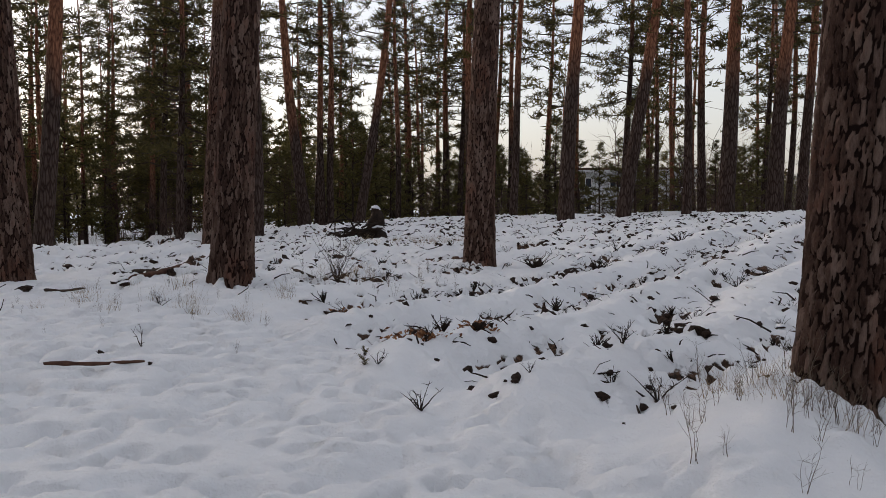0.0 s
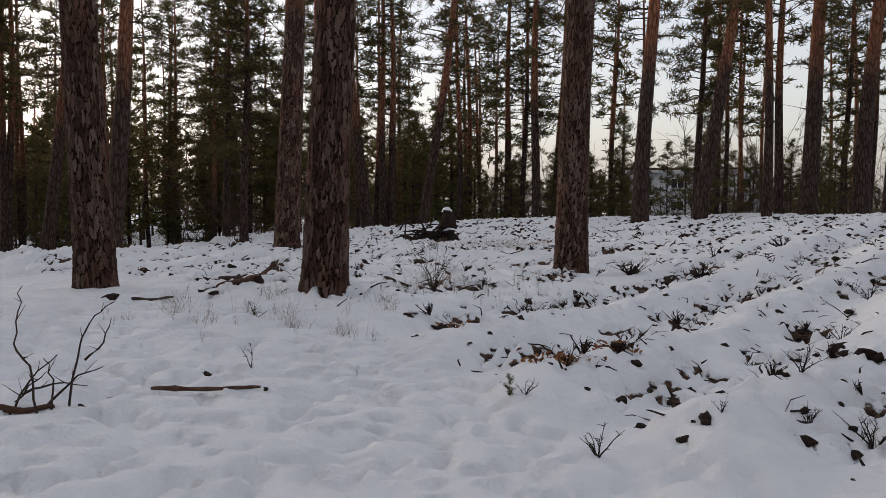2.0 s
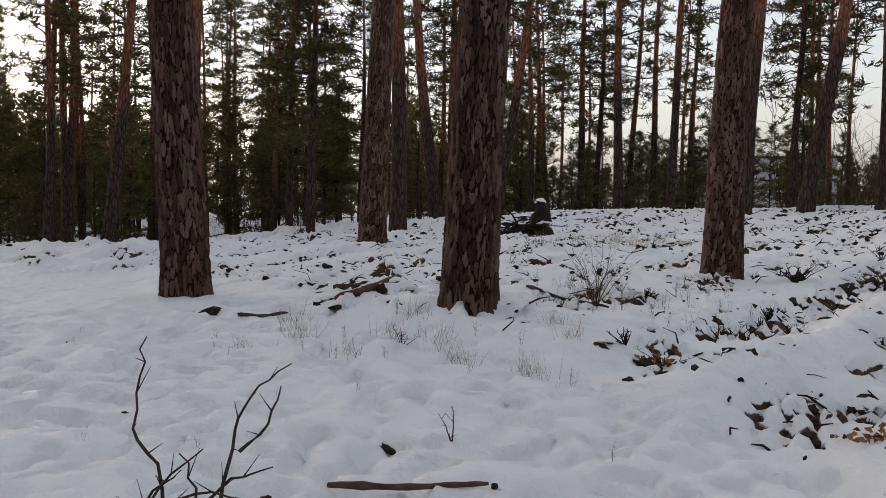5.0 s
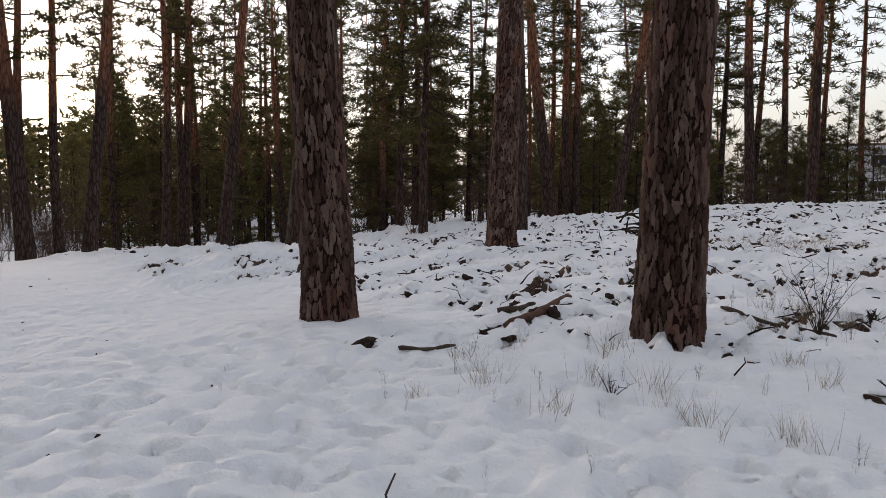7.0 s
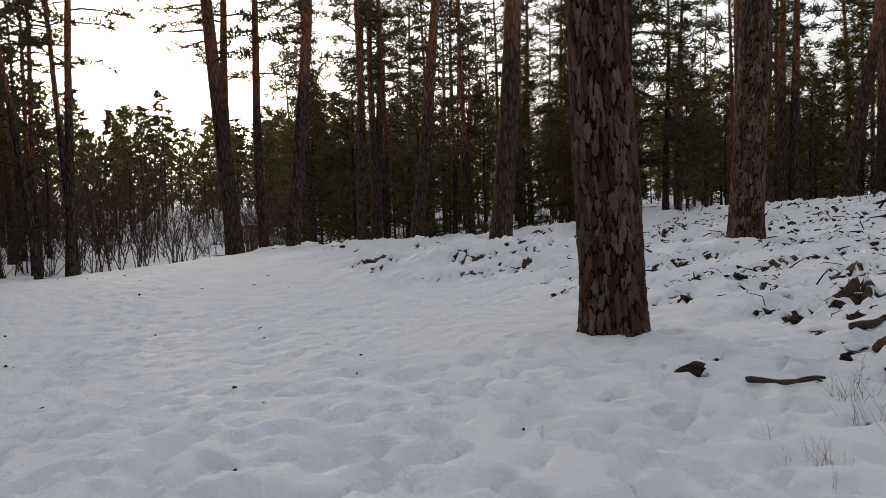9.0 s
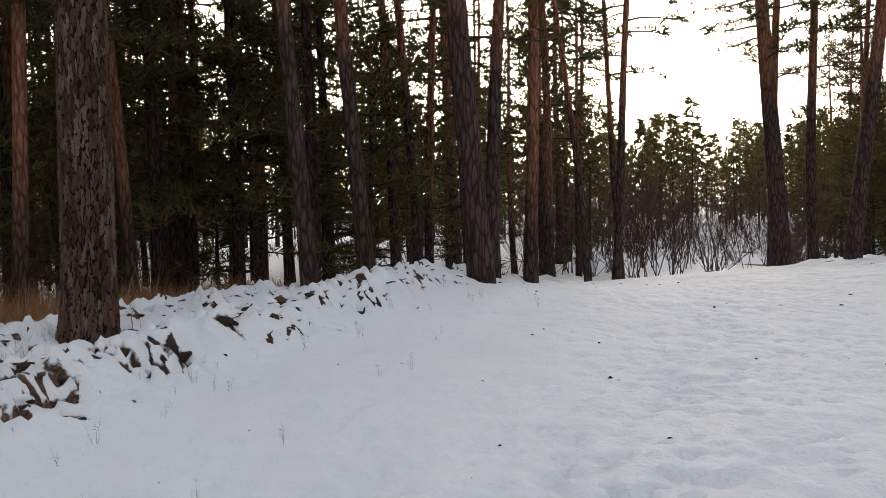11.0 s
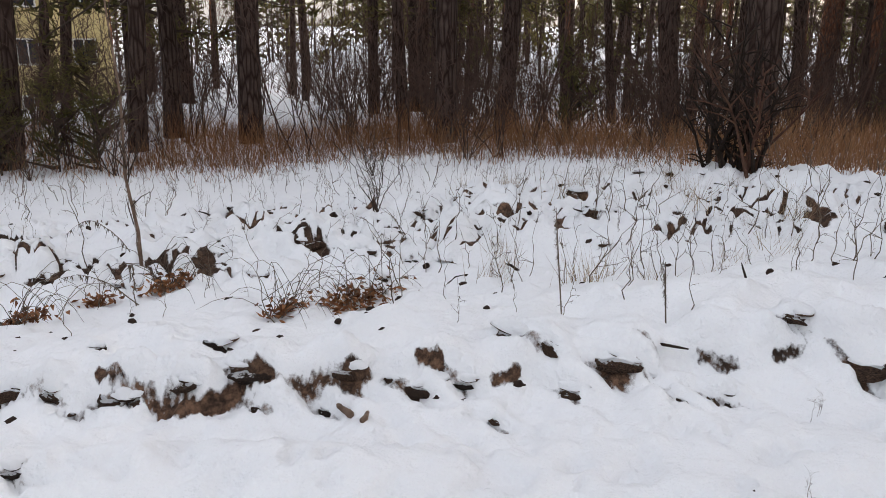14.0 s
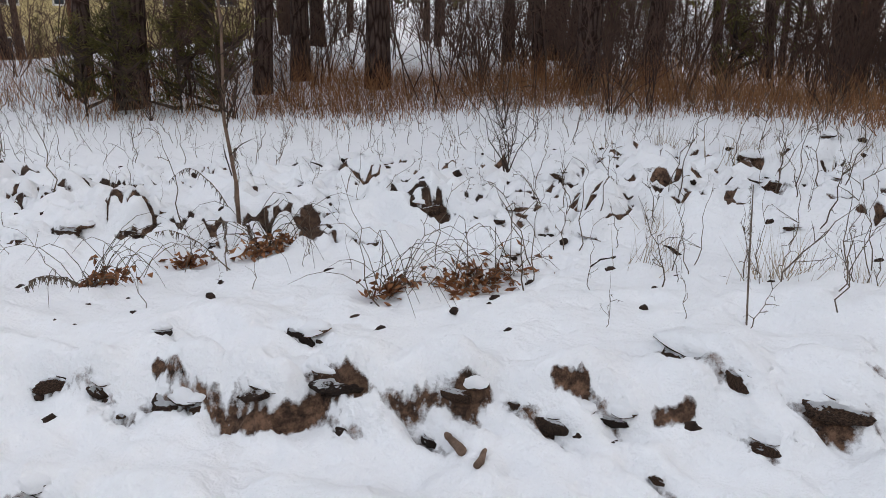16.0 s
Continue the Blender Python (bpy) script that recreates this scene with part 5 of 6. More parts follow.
def plant(name, data, x, y, k, label, category, group="", tilt=0.0, sink=0.02):
    ob = new(name, data)
    ob.matrix_world = pose(x, y, ground_at(x, y) - sink * k, tilt, 0, rnd(0, 360)) @ Matrix.Scale(k, 4)
    return tagged(ob, label, category, group)


def weed(x, y, k, label, group):
    """A thin weed of three dry stems."""
    ob = thing("dry_weed", x, y, ground_at(x, y) - 0.02 * k, label, "weed", group)
    for i in range(3):
        part("stem", R.choice(WEED), ob).matrix_basis = pose(rnd(-0.02, 0.02), rnd(-0.02, 0.02), 0, 0, 0, rnd(0, 360)) @ Matrix.Scale(k * rnd(0.7, 1.1), 4)


# uprooted brush in the furrows
for x, y, k in ((-0.25, 7.11, 1.0), (0.23, 7.66, 0.9), (-0.32, 10.85, 0.9), (1.31, 10.0, 0.8), (1.41, 6.74, 0.9), (2.9, 9.6, 1.0), (-1.2, 9.4, 0.8), (1.72, 15.4, 1.4), (2.78, 15.0, 1.4), (4.4, 12.3, 1.2), (3.6, 17.2, 1.3)):
    plant("uprooted_brush", R.choice(BRUSH), x + 0.1, y, k, "tangle of dark uprooted brushwood in a furrow", "brushwood", "uprooted brush of the field")
for x, y, k in ((-0.32, 10.85, 1.1), (1.5, 10.6, 1.0), (1.72, 15.3, 1.5), (2.85, 14.9, 1.6), (0.0, 7.3, 0.8), (0.5, 12.2, 1.0), (-1.4, 9.5, 0.8), (5.3, 18.0, 1.5), (1.30, 6.72, 0.7), (2.2, 7.9, 0.8)):
    plant("torn_root", R.choice(ROOT), x, y, k, "torn root clump dark with earth", "root", "torn roots of the field", tilt=rnd(-30, 30))
for i in range(190):
    x, y = rnd(-4, 8), rnd(6.5, 22)
    q = cushions(np.array(x), np.array(y))[1]
    for _ in range(30):
        if q > 0.4:
            break
        x, y = rnd(-4, 8), rnd(6.5, 20)
        q = cushions(np.array(x), np.array(y))[1]
    plant("torn_root", R.choice(ROOT + BRUSH), round(x, 2), round(y, 2), rnd(0.35, 0.8), "torn root clump dark with earth", "root", "torn roots of the field", tilt=rnd(-35, 35))
# the branch heap beside the path
def crooked(name, runs, r, x, y, label):
    """Crooked dead branches, each a run of (across, up) places beside x, y."""
    g = random.Random(len(runs))
    heap = thing(name, x, y, ground_at(x, y), label, "branch")
    for run in runs:
        b = Build()
        deep = g.uniform(-0.12, 0.12)
        pts = []
        for i in range(len(run) - 1):
            p, q = Vector((run[i][0], deep, run[i][1])), Vector((run[i + 1][0], deep, run[i + 1][1]))
            pts += [p.lerp(q, k / 3) + Vector((g.uniform(-0.008, 0.008), g.uniform(-0.03, 0.03), g.uniform(-0.008, 0.008))) for k in range(3)]
        pts.append(Vector((run[-1][0], deep, run[-1][1])))
        n = len(pts)
        b.tube(pts, [r * (1 - 0.7 * i / (n - 1)) for i in range(n)], 6)
        for k in range(2, n - 1, 2):
            d = Vector((g.uniform(-1, 1), g.uniform(-1, 1), g.uniform(0.1, 1))).normalized() * g.uniform(0.04, 0.13)
            b.tube([pts[k], pts[k] + d], [r * 0.35, r * 0.12], 4)
        part("twig", b.mesh("twig", M_TWIG), heap)


crooked("dead_branch", (((0, -0.05), (-0.05, 0.28), (-0.155, 0.42), (-0.124, 0.62), (-0.09, 0.78)), ((0.155, 0.0), (0.22, 0.28), (0.25, 0.45), (0.34, 0.59), (0.47, 0.68)),
                        ((0.22, 0.28), (0.34, 0.40), (0.39, 0.56)), ((-0.19, -0.06), (-0.03, 0.19), (0.155, 0.36)), ((-0.29, -0.06), (-0.12, 0.12), (0.0, 0.22)),
                        ((0.03, 0.02), (0.22, 0.20), (0.40, 0.27)), ((-0.1, 0.1), (0.1, 0.17), (0.33, 0.16)), ((0.1, 0.0), (0.13, 0.2), (0.05, 0.33))), 0.009, -3.57, 5.72, "crooked dead branches standing in the snow")
log("fallen_stick", (-3.80, 5.55), (-3.50, 5.70), 0.022, "torn bark piece under dead branches", M_STICK, 0.02, "branch")
plant("dead_branch", twig_mesh(482, 2, 0.3, 0.12, M_TWIG, 0.006, 4), -2.58, 6.9, 1.0, "small forked twig sticking out of the snow", "branch")
for x, y, k in ((1.52, 5.64, 1.0), (-0.14, 5.23, 0.8), (1.25, 5.9, 0.7), (-0.5, 6.24, 0.5), (0.6, 5.5, 0.4)):
    plant("dead_branch", R.choice(BRUSH), x, y, k, "small dead forked twig in the snow", "branch")

# weeds and grass that stand through the snow
SPOTS = []
for i in range(46):
    a, d = rnd(0, 6.3), 1.1 * R.random()
    SPOTS.append((2.05 + math.cos(a) * d, 4.6 + math.sin(a) * d * 1.2, rnd(0.6, 1.3)))
for i in range(22):
    SPOTS.append((rnd(-4.6, -1.6), rnd(8.4, 10.4), rnd(0.25, 0.8)))
for i in range(40):
    SPOTS.append((rnd(-2.2, 0.2), rnd(10.6, 13.5), rnd(0.4, 1.0)))
for i in range(14):
    SPOTS.append((rnd(-6.5, -1.5), rnd(6.5, 9.5), rnd(0.2, 0.5)))
for x, y, k in SPOTS:
    weed(round(x, 2), round(y, 2), k, "thin dry weed standing through the snow", "dry weeds of the clearing")
plant("leafless_shrub", twig_mesh(490, 16, 0.75, 0.55, M_TWIG, 0.006, 4), -1.5, 11.5, 1.0, "low leafless shrub with thin upright shoots", "shrub")
for i in range(60):
    s, b = rnd(-6, 9), rnd(1.0, 5.4)
    x, y = bank_place(s, b)
    stalk(round(x, 2), round(y, 2), rnd(0.6, 1.2), "tall dry stalk standing on the snowy bank", rnd(-15, 15))
for i in range(45):
    s, b = rnd(1, 12), rnd(-2.4, 0.2)
    x, y = bank_place(s, b)
    weed(round(x, 2), round(y, 2), rnd(0.3, 0.7), "small dry weed beside the track", "dry weeds of the track")
for i in range(34):
    s, b = rnd(2.5, 6.5), rnd(1.2, 3.4)
    x, y = bank_place(s, b)
    stalk(round(x, 2), round(y, 2), rnd(0.7, 1.2), "pale dry stalk standing on the snowy bank", rnd(-25, 25))


def seed_stalk(x, y, high):
    """A tall weed with a dark drooping seed head."""
    g = random.Random(31)
    b = Build()
    b.tube([(0, 0, -0.05), (0.01, 0, high * 0.5), (0.03, 0.01, high)], [0.0045, 0.004, 0.002], 5)
    for _ in range(120):
        z = high * (0.30 + 0.70 * g.random())
        w, ln = g.uniform(0, 6.3), g.uniform(0.008, 0.022)
        p = Vector((0.03 * z / high, 0, z))
        b.blade(p, p + Vector((math.cos(w) * ln, math.sin(w) * ln, g.uniform(-0.05, 0.02))), g.uniform(0.002, 0.004))
    ob = new("seed_stalk", b.mesh("seed_stalk", M_WEED, False))
    ob.matrix_world = pose(x, y, ground_at(x, y), 2, 6, 0)
    tagged(ob, "tall dead weed with a dark seed head", "weed")


def sprig(x, y, ends):
    """A fallen fern-like sprig: an arching stem to each end, with small dead leaves hanging from it."""
    g = random.Random(int(x * 50))
    ob = thing("bent_sprig", x, y, ground_at(x, y), "bent dead sprig with hanging grey leaves over snow", "weed", "bent sprigs of the bank")
    for ex, ey, top in ends:
        e = Vector((ex - x, ey - y, ground_at(ex, ey) - ground_at(x, y) + 0.03))
        pts = [e * q + Vector((0, 0, top * 4 * q * (1 - q))) + Vector((g.gauss(0, 0.008), g.gauss(0, 0.008), 0)) for q in [i / 10 for i in range(11)]]
        b, leaves = Build(), Build()
        b.tube(pts, [0.004 - 0.0003 * i for i in range(11)], 4)
        part("stem", b.mesh("stem", M_WEED), ob)
        for i in range(2, 11):
            for _ in range(4):
                p = pts[i - 1].lerp(pts[i], g.random())
                leaves.blade(p, p + Vector((g.gauss(0, 0.015), g.gauss(0, 0.015), -g.uniform(0.02, 0.07))), g.uniform(0.007, 0.014))
        tagged(part("leaf_fringe", leaves.mesh("leaf_fringe", M_WEED, False), ob), kind="stuff")


sprig(-10.02, -1.2, ((-10.13, -2.6, 0.22), (-10.3, -1.7, 0.35)))
sprig(-9.69, -0.62, ((-9.53, -1.56, 0.12), (-9.9, -1.1, 0.2)))
sprig(-8.95, -0.85, ((-8.75, -1.25, 0.05), (-8.6, -0.7, 0.08)))
for i in range(80):
    x, y = bank_place(rnd(0.8, 4.2), 1.0 + 1.9 * R.random())
    stalk(round(x, 2), round(y, 2), rnd(0.35, 1.05), "crooked grey-brown dry stalk standing on the snowy bank", rnd(-28, 28))
for i in range(60):
    x, y = bank_place(rnd(-6, 1), rnd(1.4, 3.4))
    stalk(round(x, 2), round(y, 2), rnd(0.3, 0.8), "small bent dry stalk on the snowy bank", rnd(-35, 35))
FRINGE = []
for i in range(420):
    x, y = bank_place(rnd(-9, 9), 4.2 + 4.6 * R.random() ** 0.7)
    m = pose(x, y, ground_at(x, y) - 0.02, rnd(-28, 28), 0, rnd(0, 360)) @ Matrix.Scale(rnd(0.35, 1.05), 4)
    FRINGE += [(data, m) for data in R.choice(STALK)]
for i in range(900):
    x, y = bank_place(rnd(-9, 10), 3.6 + 5.2 * R.random() ** 0.6)
    FRINGE.append((R.choice(WEED), pose(x, y, ground_at(x, y) - 0.02, rnd(-40, 40), 0, rnd(0, 360)) @ Matrix.Scale(rnd(0.4, 1.25), 4)))
tagged(new("stalk_fringe", joined_mesh("stalk_fringe", FRINGE)), "tangle of thin dry stalks before the brown grass", "weed", kind="stuff")
seed_stalk(-10.75, 2.03, 0.62)
seed_stalk(-10.84, 2.6, 0.35)
for x, y, k in ((-10.29, 1.66, 0.5), (-10.95, 2.29, 0.8), (-10.55, 1.87, 0.5), (-10.66, 2.1, 0.7), (-10.9, 2.7, 0.7), (-11.2, 2.2, 0.8)):
    stalk(x, y, k, "crooked dry stalk standing on the snowy bank", rnd(-20, 20))


def leaf_heap(x, y, count, spread, label, twigs=True):
    """Dead curled leaves caught on the snow, with thin arching stems over them."""
    g = random.Random(int(x * 100) + count)
    heap = thing("leaf_heap", x, y, ground_at(x, y), label, "dead leaves", "heaps of dead leaves")
    b = Build()
    for _ in range(count):
        p = Vector((g.gauss(0, spread), g.gauss(0, spread * 0.6), abs(g.gauss(0.015, 0.035))))
        u = Vector((g.gauss(0, 1), g.gauss(0, 1), g.gauss(0, 0.7))).normalized() * g.uniform(0.018, 0.042)
        v = u.orthogonal().normalized() * g.uniform(0.012, 0.024)
        n = u.cross(v).normalized() * g.uniform(0.004, 0.014)
        i = len(b.v)
        b.v += [p - u, p + v + n, p + u, p - v + n, p + n * -0.4]
        b.f += [(i, i + 1, i + 4), (i + 1, i + 2, i + 4), (i + 2, i + 3, i + 4), (i + 3, i, i + 4)]
    tagged(part("leaf_litter", b.mesh("leaf_litter", M_RUST, False), heap), kind="stuff")
    if twigs:
        t = Build()
        for _ in range(26):
            w, ln = g.uniform(0, 6.3), g.uniform(0.2, 0.55)
            p = Vector((g.gauss(0, spread), g.gauss(0, spread * 0.6), 0))
            d = Vector((math.cos(w), math.sin(w), 0))
            top, end = g.uniform(0.3, 0.6), g.uniform(0.0, 0.5)
            side = Vector((-d.y, d.x, 0)) * g.uniform(-0.25, 0.25)
            t.tube([p + d * ln * q + side * ln * q * q + Vector((g.uniform(-0.008, 0.008), g.uniform(-0.008, 0.008), ln * (top * 4 * q * (1 - q) + end * q * q))) for q in (0, 0.2, 0.4, 0.6, 0.8, 1)],
                   [0.0028, 0.0026, 0.0023, 0.002, 0.0016, 0.001], 3)
        tagged(part("stem_tangle", t.mesh("stem_tangle", M_WEED), heap), kind="stuff")


leaf_heap(-10.58, 0.58, 260, 0.17, "heap of rust-brown dead leaves and stems on snow")
leaf_heap(-10.10, 0.42, 90, 0.07, "small clump of brown dead leaves on snow")
leaf_heap(-10.03, -0.75, 170, 0.11, "rust-brown leaves on a mound of earth")
leaf_heap(-9.05, -0.82, 90, 0.09, "pale brown dead leaves caught on snow")
leaf_heap(-9.60, -1.0, 80, 0.06, "dark red dead leaves on a clod", False)
leaf_heap(-0.20, 7.15, 90, 0.12, "brown dead leaves and bark in a furrow", False)
leaf_heap(0.30, 7.75, 80, 0.10, "torn brown roots and leaves in a furrow", False)
leaf_heap(-1.15, 9.4, 80, 0.10, "rust-brown needles on a torn sod", False)

def grass_mesh(seed, count, high, spread):
    g = random.Random(seed)
    b = Build()
    for _ in range(count):
        p = Vector((g.gauss(0, spread), g.gauss(0, spread), -0.02))
        h = high * g.uniform(0.4, 1.0)
        b.blade(p, p + Vector((g.gauss(0, 0.35) * h, g.gauss(0, 0.35) * h, h)), g.uniform(0.002, 0.0045))
    return b.mesh("grass_tuft", M_HAY, False)


TUFTS = [grass_mesh(520 + i, 34, 0.26, 0.06) for i in range(4)]
SPOTS = [(2.05, 5.05), (1.85, 4.95), (2.2, 4.85), (2.0, 4.7), (2.3, 4.55), (1.8, 5.2), (2.15, 5.2)]
SPOTS += [(rnd(-4.6, -1.8), rnd(8.6, 10.4)) for i in range(15)] + [(rnd(-2.2, 1.2), rnd(19.5, 23)) for i in range(40)] + [(rnd(-2.0, -0.2), rnd(11.2, 13)) for i in range(14)]
for x, y in SPOTS:
    plant("grass_tuft", R.choice(TUFTS), round(x, 2), round(y, 2), rnd(0.7, 1.3), "tuft of pale dry grass standing in snow", "grass", "grass tufts of the clearing")
for i in range(40):
    x, y = bank_place(rnd(1.5, 8), rnd(1.2, 4.5))
    plant("grass_tuft", R.choice(TUFTS), round(x, 2), round(y, 2), rnd(0.8, 1.5), "tuft of pale dry grass on the bank", "grass", "grass tufts of the bank")

# the thin sapling on the bank, and young pines
sapling = thing("sapling", -10.02, -1.15, ground_at(-10.02, -1.15) - 0.04, "thin bare grey sapling standing on the bank", "tree")
b = Build()
b.tube([(0, 0, 0), (-0.03, -0.06, 0.3), (-0.02, -0.16, 0.7), (-0.08, -0.24, 1.3), (-0.06, -0.3, 1.9), (-0.1, -0.36, 2.6)], [0.016, 0.014, 0.012, 0.010, 0.008, 0.003], 6)
part("stem", b.mesh("stem", M_WOOD), sapling)
for i in range(16):
    q = rnd(0.25, 2.4)
    p = Vector((-0.03 * q, -0.14 * q - 0.03, q))
    d = Vector((rnd(-1, 1), rnd(-1, 1), rnd(0.3, 1.6))).normalized() * rnd(0.15, 0.5)
    b = Build()
    b.tube([p, p + d * 0.5 + Vector((rnd(-0.03, 0.03), rnd(-0.03, 0.03), 0.02)), p + d], [0.005, 0.004, 0.0015], 4)
    part("twig", b.mesh("twig", M_TWIG), sapling)
plant("bare_shrub", twig_mesh(501, 7, 0.9, 0.5, M_TWIG, 0.006, 6), -12.0, -0.7, 1.0, "thin reddish bare shoots at the grass edge", "shrub")
plant("bare_shrub", twig_mesh(502, 7, 1.0, 0.6, M_TWIG, 0.006, 6), -14.0, -2.8, 1.0, "thin bare shoots at the grass edge", "shrub")


def little_pine(x, y, k, label):
    tree = thing("little_pine", x, y, ground_at(x, y) - 0.03, label, "tree", "little pines")
    b = Build()
    b.tube([(0, 0, -0.1), (0.02, 0, 0.9), (0, 0.02, 1.8)], [0.022, 0.014, 0.005], 6)
    part("trunk", b.mesh("trunk", M_TWIG), tree).matrix_basis = Matrix.Scale(k, 4)
    add_crown(tree, R.choice(SAPLING), 0, 0, 0.12 * k, k, rnd(0, 360))


little_pine(-0.61, 6.25, 0.09, "tiny pine seedling poking out of the snow")
for x, y, k in ((-12.26, -7.44, 0.75), (-12.58, -6.86, 0.6), (-11.67, -7.99, 0.8), (-11.25, -8.33, 0.7), (-12.9, -7.6, 0.9), (-11.9, -8.9, 0.9)):
    little_pine(x, y, k, "small green pine at the edge of the brown grass")
little_pine(-19.01, -3.13, 0.90, "small green pine at the edge of the brown grass")
little_pine(-23.38, 3.66, 0.80, "small green pine at the edge of the brown grass")


def stump_heap():
    """Snow-topped snag with its torn root plate and a heap of branches."""
    x, y = -2.45, 24.6
    heap = thing("stump_heap", x, y, ground_at(x, y), "snow-topped dark stump with a heap of branches", "stump")
    g = random.Random(9)
    b = Build()
    pts = [(0.40 + 0.05 * math.sin(i * 1.3), 0.03 * math.cos(i * 2.1), -0.15 + 0.13 * i) for i in range(9)]
    b.tube(pts, [0.40, 0.34, 0.25, 0.21, 0.23, 0.25, 0.22, 0.18, 0.08], 14)
    for i, p in enumerate(b.v):
        c = Vector(pts[min(i // 14, 8)])
        b.v[i] = c + (p - c) * (1 + 0.45 * noise.noise(p * 5) + 0.3 * noise.noise(p * 13))
    part("snag", b.mesh("snag", M_ROOT), heap, "dark rotten snag")
    plate = part("root_plate", BARE_LUMPS[2], heap, "torn black root plate")
    plate.matrix_basis = pose(-0.15, 0.1, 0.10, 0, -12, 10) @ Matrix.Diagonal((0.85, 0.6, 0.48, 1))
    for cx, cy, cz, k, h in ((0.40, 0.0, 0.90, 0.34, 0.34), (0.46, -0.20, 0.32, 0.36, 0.30), (-0.35, -0.05, 0.40, 0.30, 0.16)):
        cap = part("snow_cap", R.choice(PILLOWS), heap, "pillow of snow")
        cap.matrix_basis = pose(cx, cy, cz, 0, 0, g.uniform(0, 360)) @ Matrix.Diagonal((k, k, h, 1))
    for i in range(40):
        t = Build()
        p = Vector((g.uniform(-1.0, 0.55), g.uniform(-0.5, 0.4), g.uniform(0.02, 0.50)))
        d = Vector((g.uniform(-1, 1), g.uniform(-0.6, 0.6), g.uniform(-0.2, 0.35))).normalized() * g.uniform(0.35, 1.0)
        t.tube([p - d * 0.4, p + Vector((g.uniform(-0.05, 0.05), 0, 0.05)), p + d * 0.6], [0.030, 0.028, 0.010], 6)
        part("branch", t.mesh("branch", M_ROOT), heap)


stump_heap()


# ---- houses beyond the wood ----
def plain(name, a, b, scale=3.0):
    return streaked(name, a, b, scale)


M_YELLOW = plain("yellow_plaster", (0.50, 0.40, 0.19), (0.62, 0.51, 0.27))
M_GREY = plain("grey_panel", (0.36, 0.36, 0.36), (0.48, 0.48, 0.47))
M_BRICKS = plain("brown_brick_wall", (0.16, 0.08, 0.055), (0.24, 0.13, 0.09))
M_ROOF = plain("brown_roof_sheet", (0.10, 0.05, 0.035), (0.17, 0.085, 0.06))
M_FRAME = plain("white_window_frame", (0.6, 0.6, 0.6), (0.75, 0.75, 0.74))
M_PANE = Nodes("dark_window_glass").done((0.03, 0.035, 0.045), 0.08, 0.6)


def box(bm, x0, x1, y0, y1, z0, z1):
    v = [bm.verts.new(p) for p in ((x0, y0, z0), (x1, y0, z0), (x1, y1, z0), (x0, y1, z0), (x0, y0, z1), (x1, y0, z1), (x1, y1, z1), (x0, y1, z1))]
    for q in ((0, 3, 2, 1), (4, 5, 6, 7), (0, 1, 5, 4), (1, 2, 6, 5), (2, 3, 7, 6), (3, 0, 4, 7)):
        bm.faces.new([v[i] for i in q])


def solid(name, boxes, material):
    bm = bmesh.new()
    for q in boxes:
        box(bm, *q)
    me = bpy.data.meshes.new(name)
    bm.to_mesh(me)
    bm.free()
    me.materials.append(material)
    return me


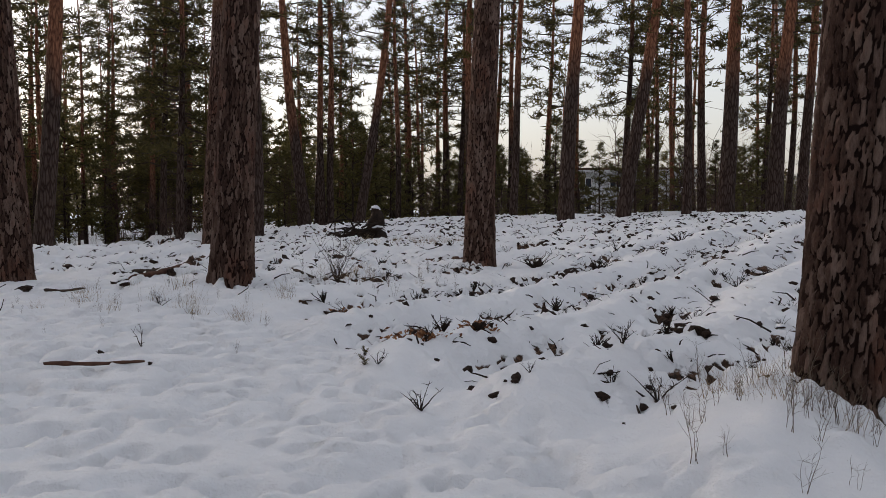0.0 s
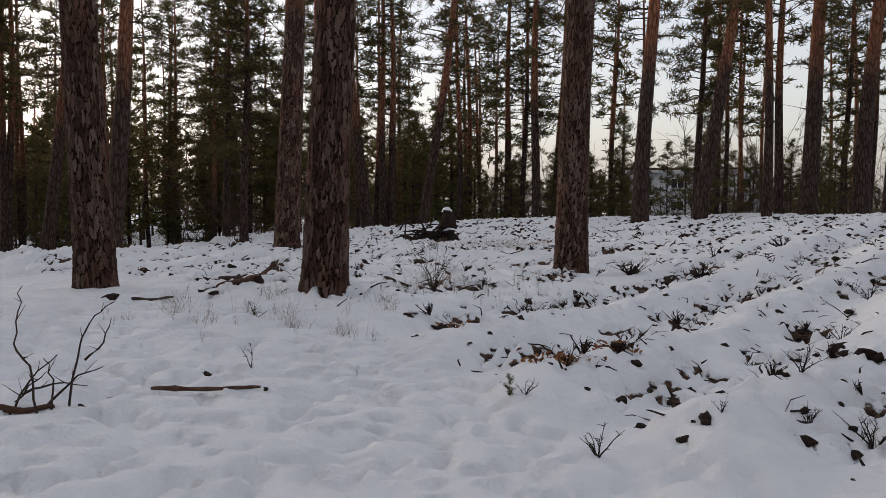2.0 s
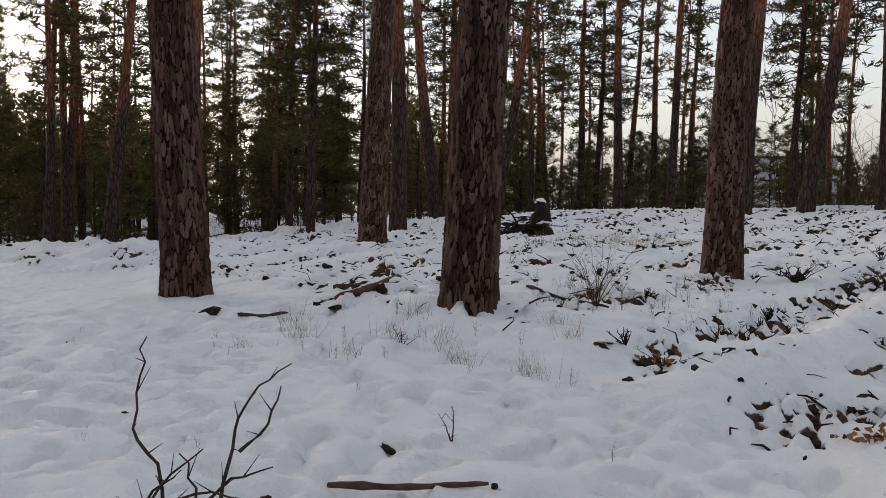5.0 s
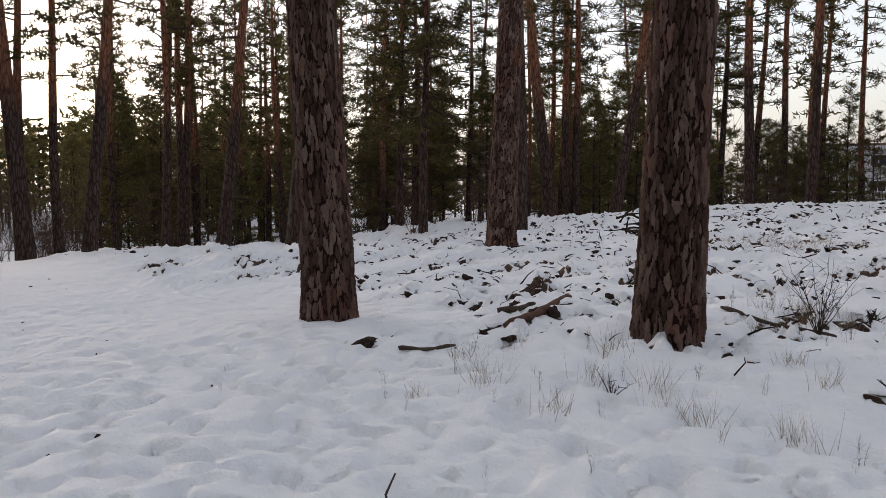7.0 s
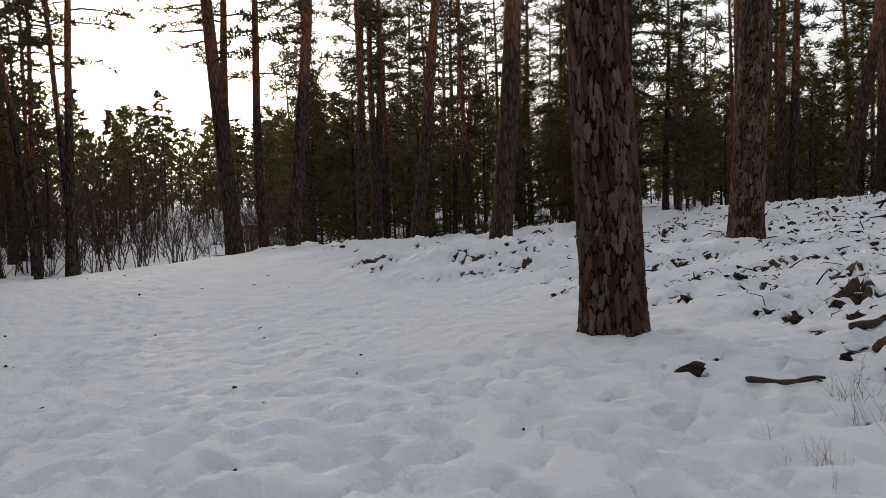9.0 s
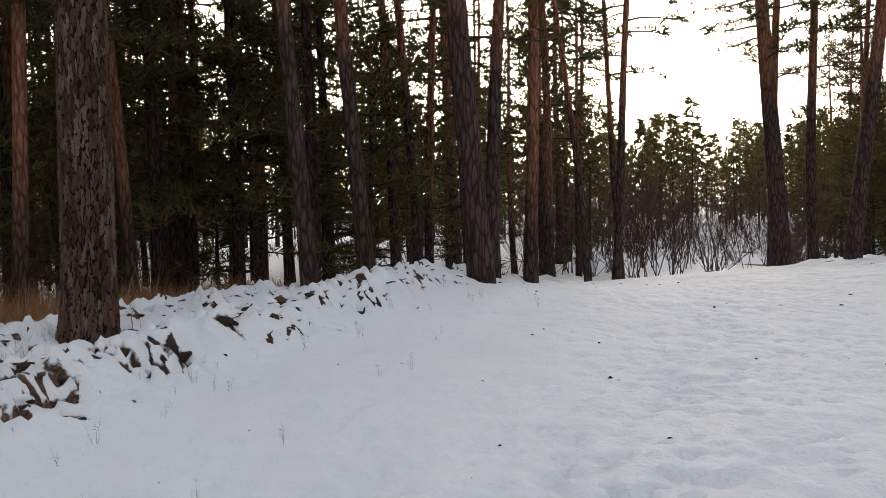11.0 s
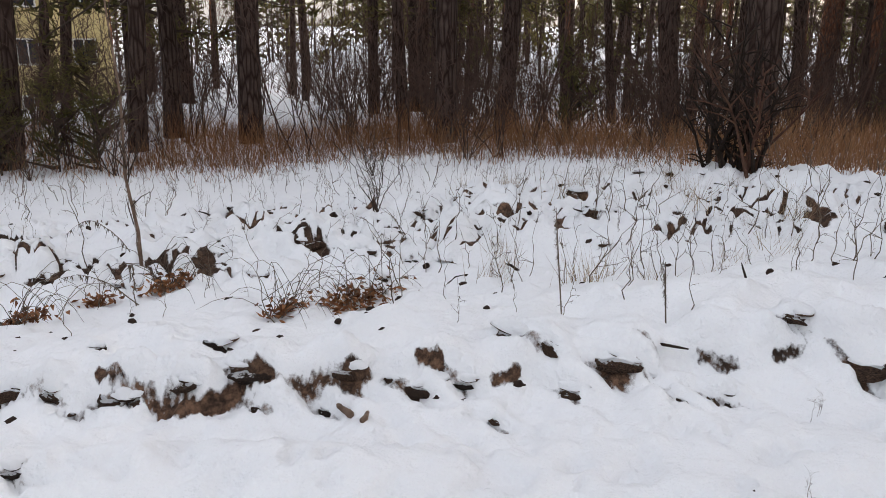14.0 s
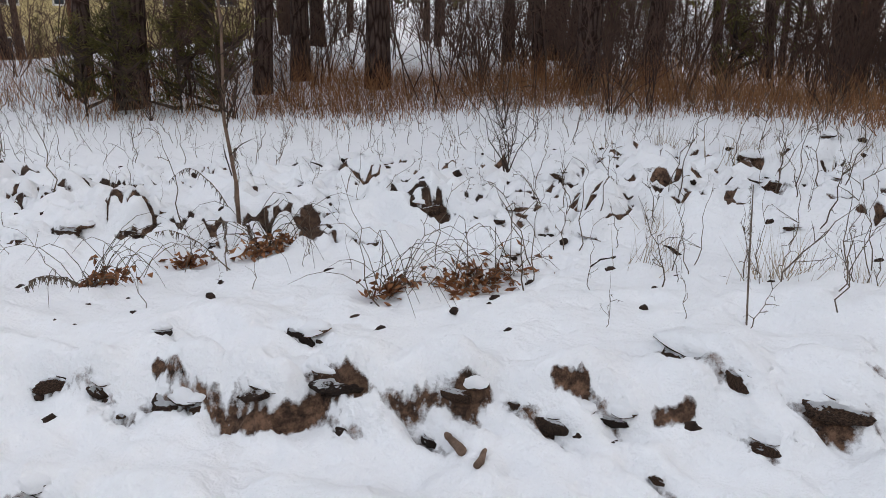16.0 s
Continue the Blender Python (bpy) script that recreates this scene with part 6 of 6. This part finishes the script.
def house(x, y, z, turn, wide, deep, high, storeys, bays, wall, roof, label, snowy=False):
    """A house whose front (towards -y) has rows of windows."""
    h = thing("house", x, y, z, label, "house", "houses beyond the wood", turn=turn)
    step, floor_h = wide / bays, high / storeys
    boxes = [(-wide / 2, wide / 2, 0.3, deep, 0, high)]
    for k in range(storeys):
        z0 = k * floor_h
        boxes += [(-wide / 2, wide / 2, 0, 0.3, z0, z0 + floor_h * 0.32), (-wide / 2, wide / 2, 0, 0.3, z0 + floor_h * 0.80, z0 + floor_h)]
        for i in range(bays + 1):
            c_ = -wide / 2 + i * step
            boxes.append((max(-wide / 2, c_ - step * 0.28), min(wide / 2, c_ + step * 0.28), 0.001, 0.299, z0 + floor_h * 0.32, z0 + floor_h * 0.80))
    part("wall", solid("wall", boxes, wall), h)
    part("roof", solid("roof", [(-wide / 2 - 0.5, wide / 2 + 0.5, -0.6, deep + 0.5, high, high + 0.28), (-wide / 2, wide / 2, 1.0, deep - 1, high + 0.28, high + (0.283 if snowy else 0.9))], roof), h)
    if snowy:
        part("roof_snow", solid("roof_snow", [(-wide / 2 - 0.45, wide / 2 + 0.45, -0.55, deep + 0.4, high + 0.284, high + 0.5)], M_SNOW), h, "layer of snow")
    ww, wh = step * 0.44, floor_h * 0.48
    pane = solid("pane", [(-ww / 2, ww / 2, 0.20, 0.22, 0, wh)], M_PANE)
    rim = solid("frame", [(-ww / 2, -ww / 2 + 0.09, 0.12, 0.19, 0, wh), (ww / 2 - 0.09, ww / 2, 0.12, 0.19, 0, wh), (-ww / 2 + 0.09, ww / 2 - 0.09, 0.12, 0.19, 0, 0.09), (-ww / 2 + 0.09, ww / 2 - 0.09, 0.12, 0.19, wh - 0.09, wh), (-0.04, 0.04, 0.13, 0.18, 0.09, wh - 0.09)], M_FRAME)
    for k in range(storeys):
        for i in range(bays):
            win = part("window", rim, h)
            win.matrix_basis = pose(-wide / 2 + (i + 0.5) * step, 0, k * floor_h + floor_h * 0.32)
            part("pane", pane, win)


house(18.6, 80.0, 0.6, -12, 12, 9, 4.4, 2, 4, M_GREY, M_GREY, "low grey house with a snowy roof behind the trees", True)
house(52.0, 82.0, 0.4, -28, 22, 12, 10.5, 3, 7, M_YELLOW, M_ROOF, "pale yellow house seen between the pines")
house(-22.6, -39.6, -4.5, 156, 13, 10, 8.4, 3, 5, M_YELLOW, M_ROOF, "long yellow house with brown trim beyond the wood")
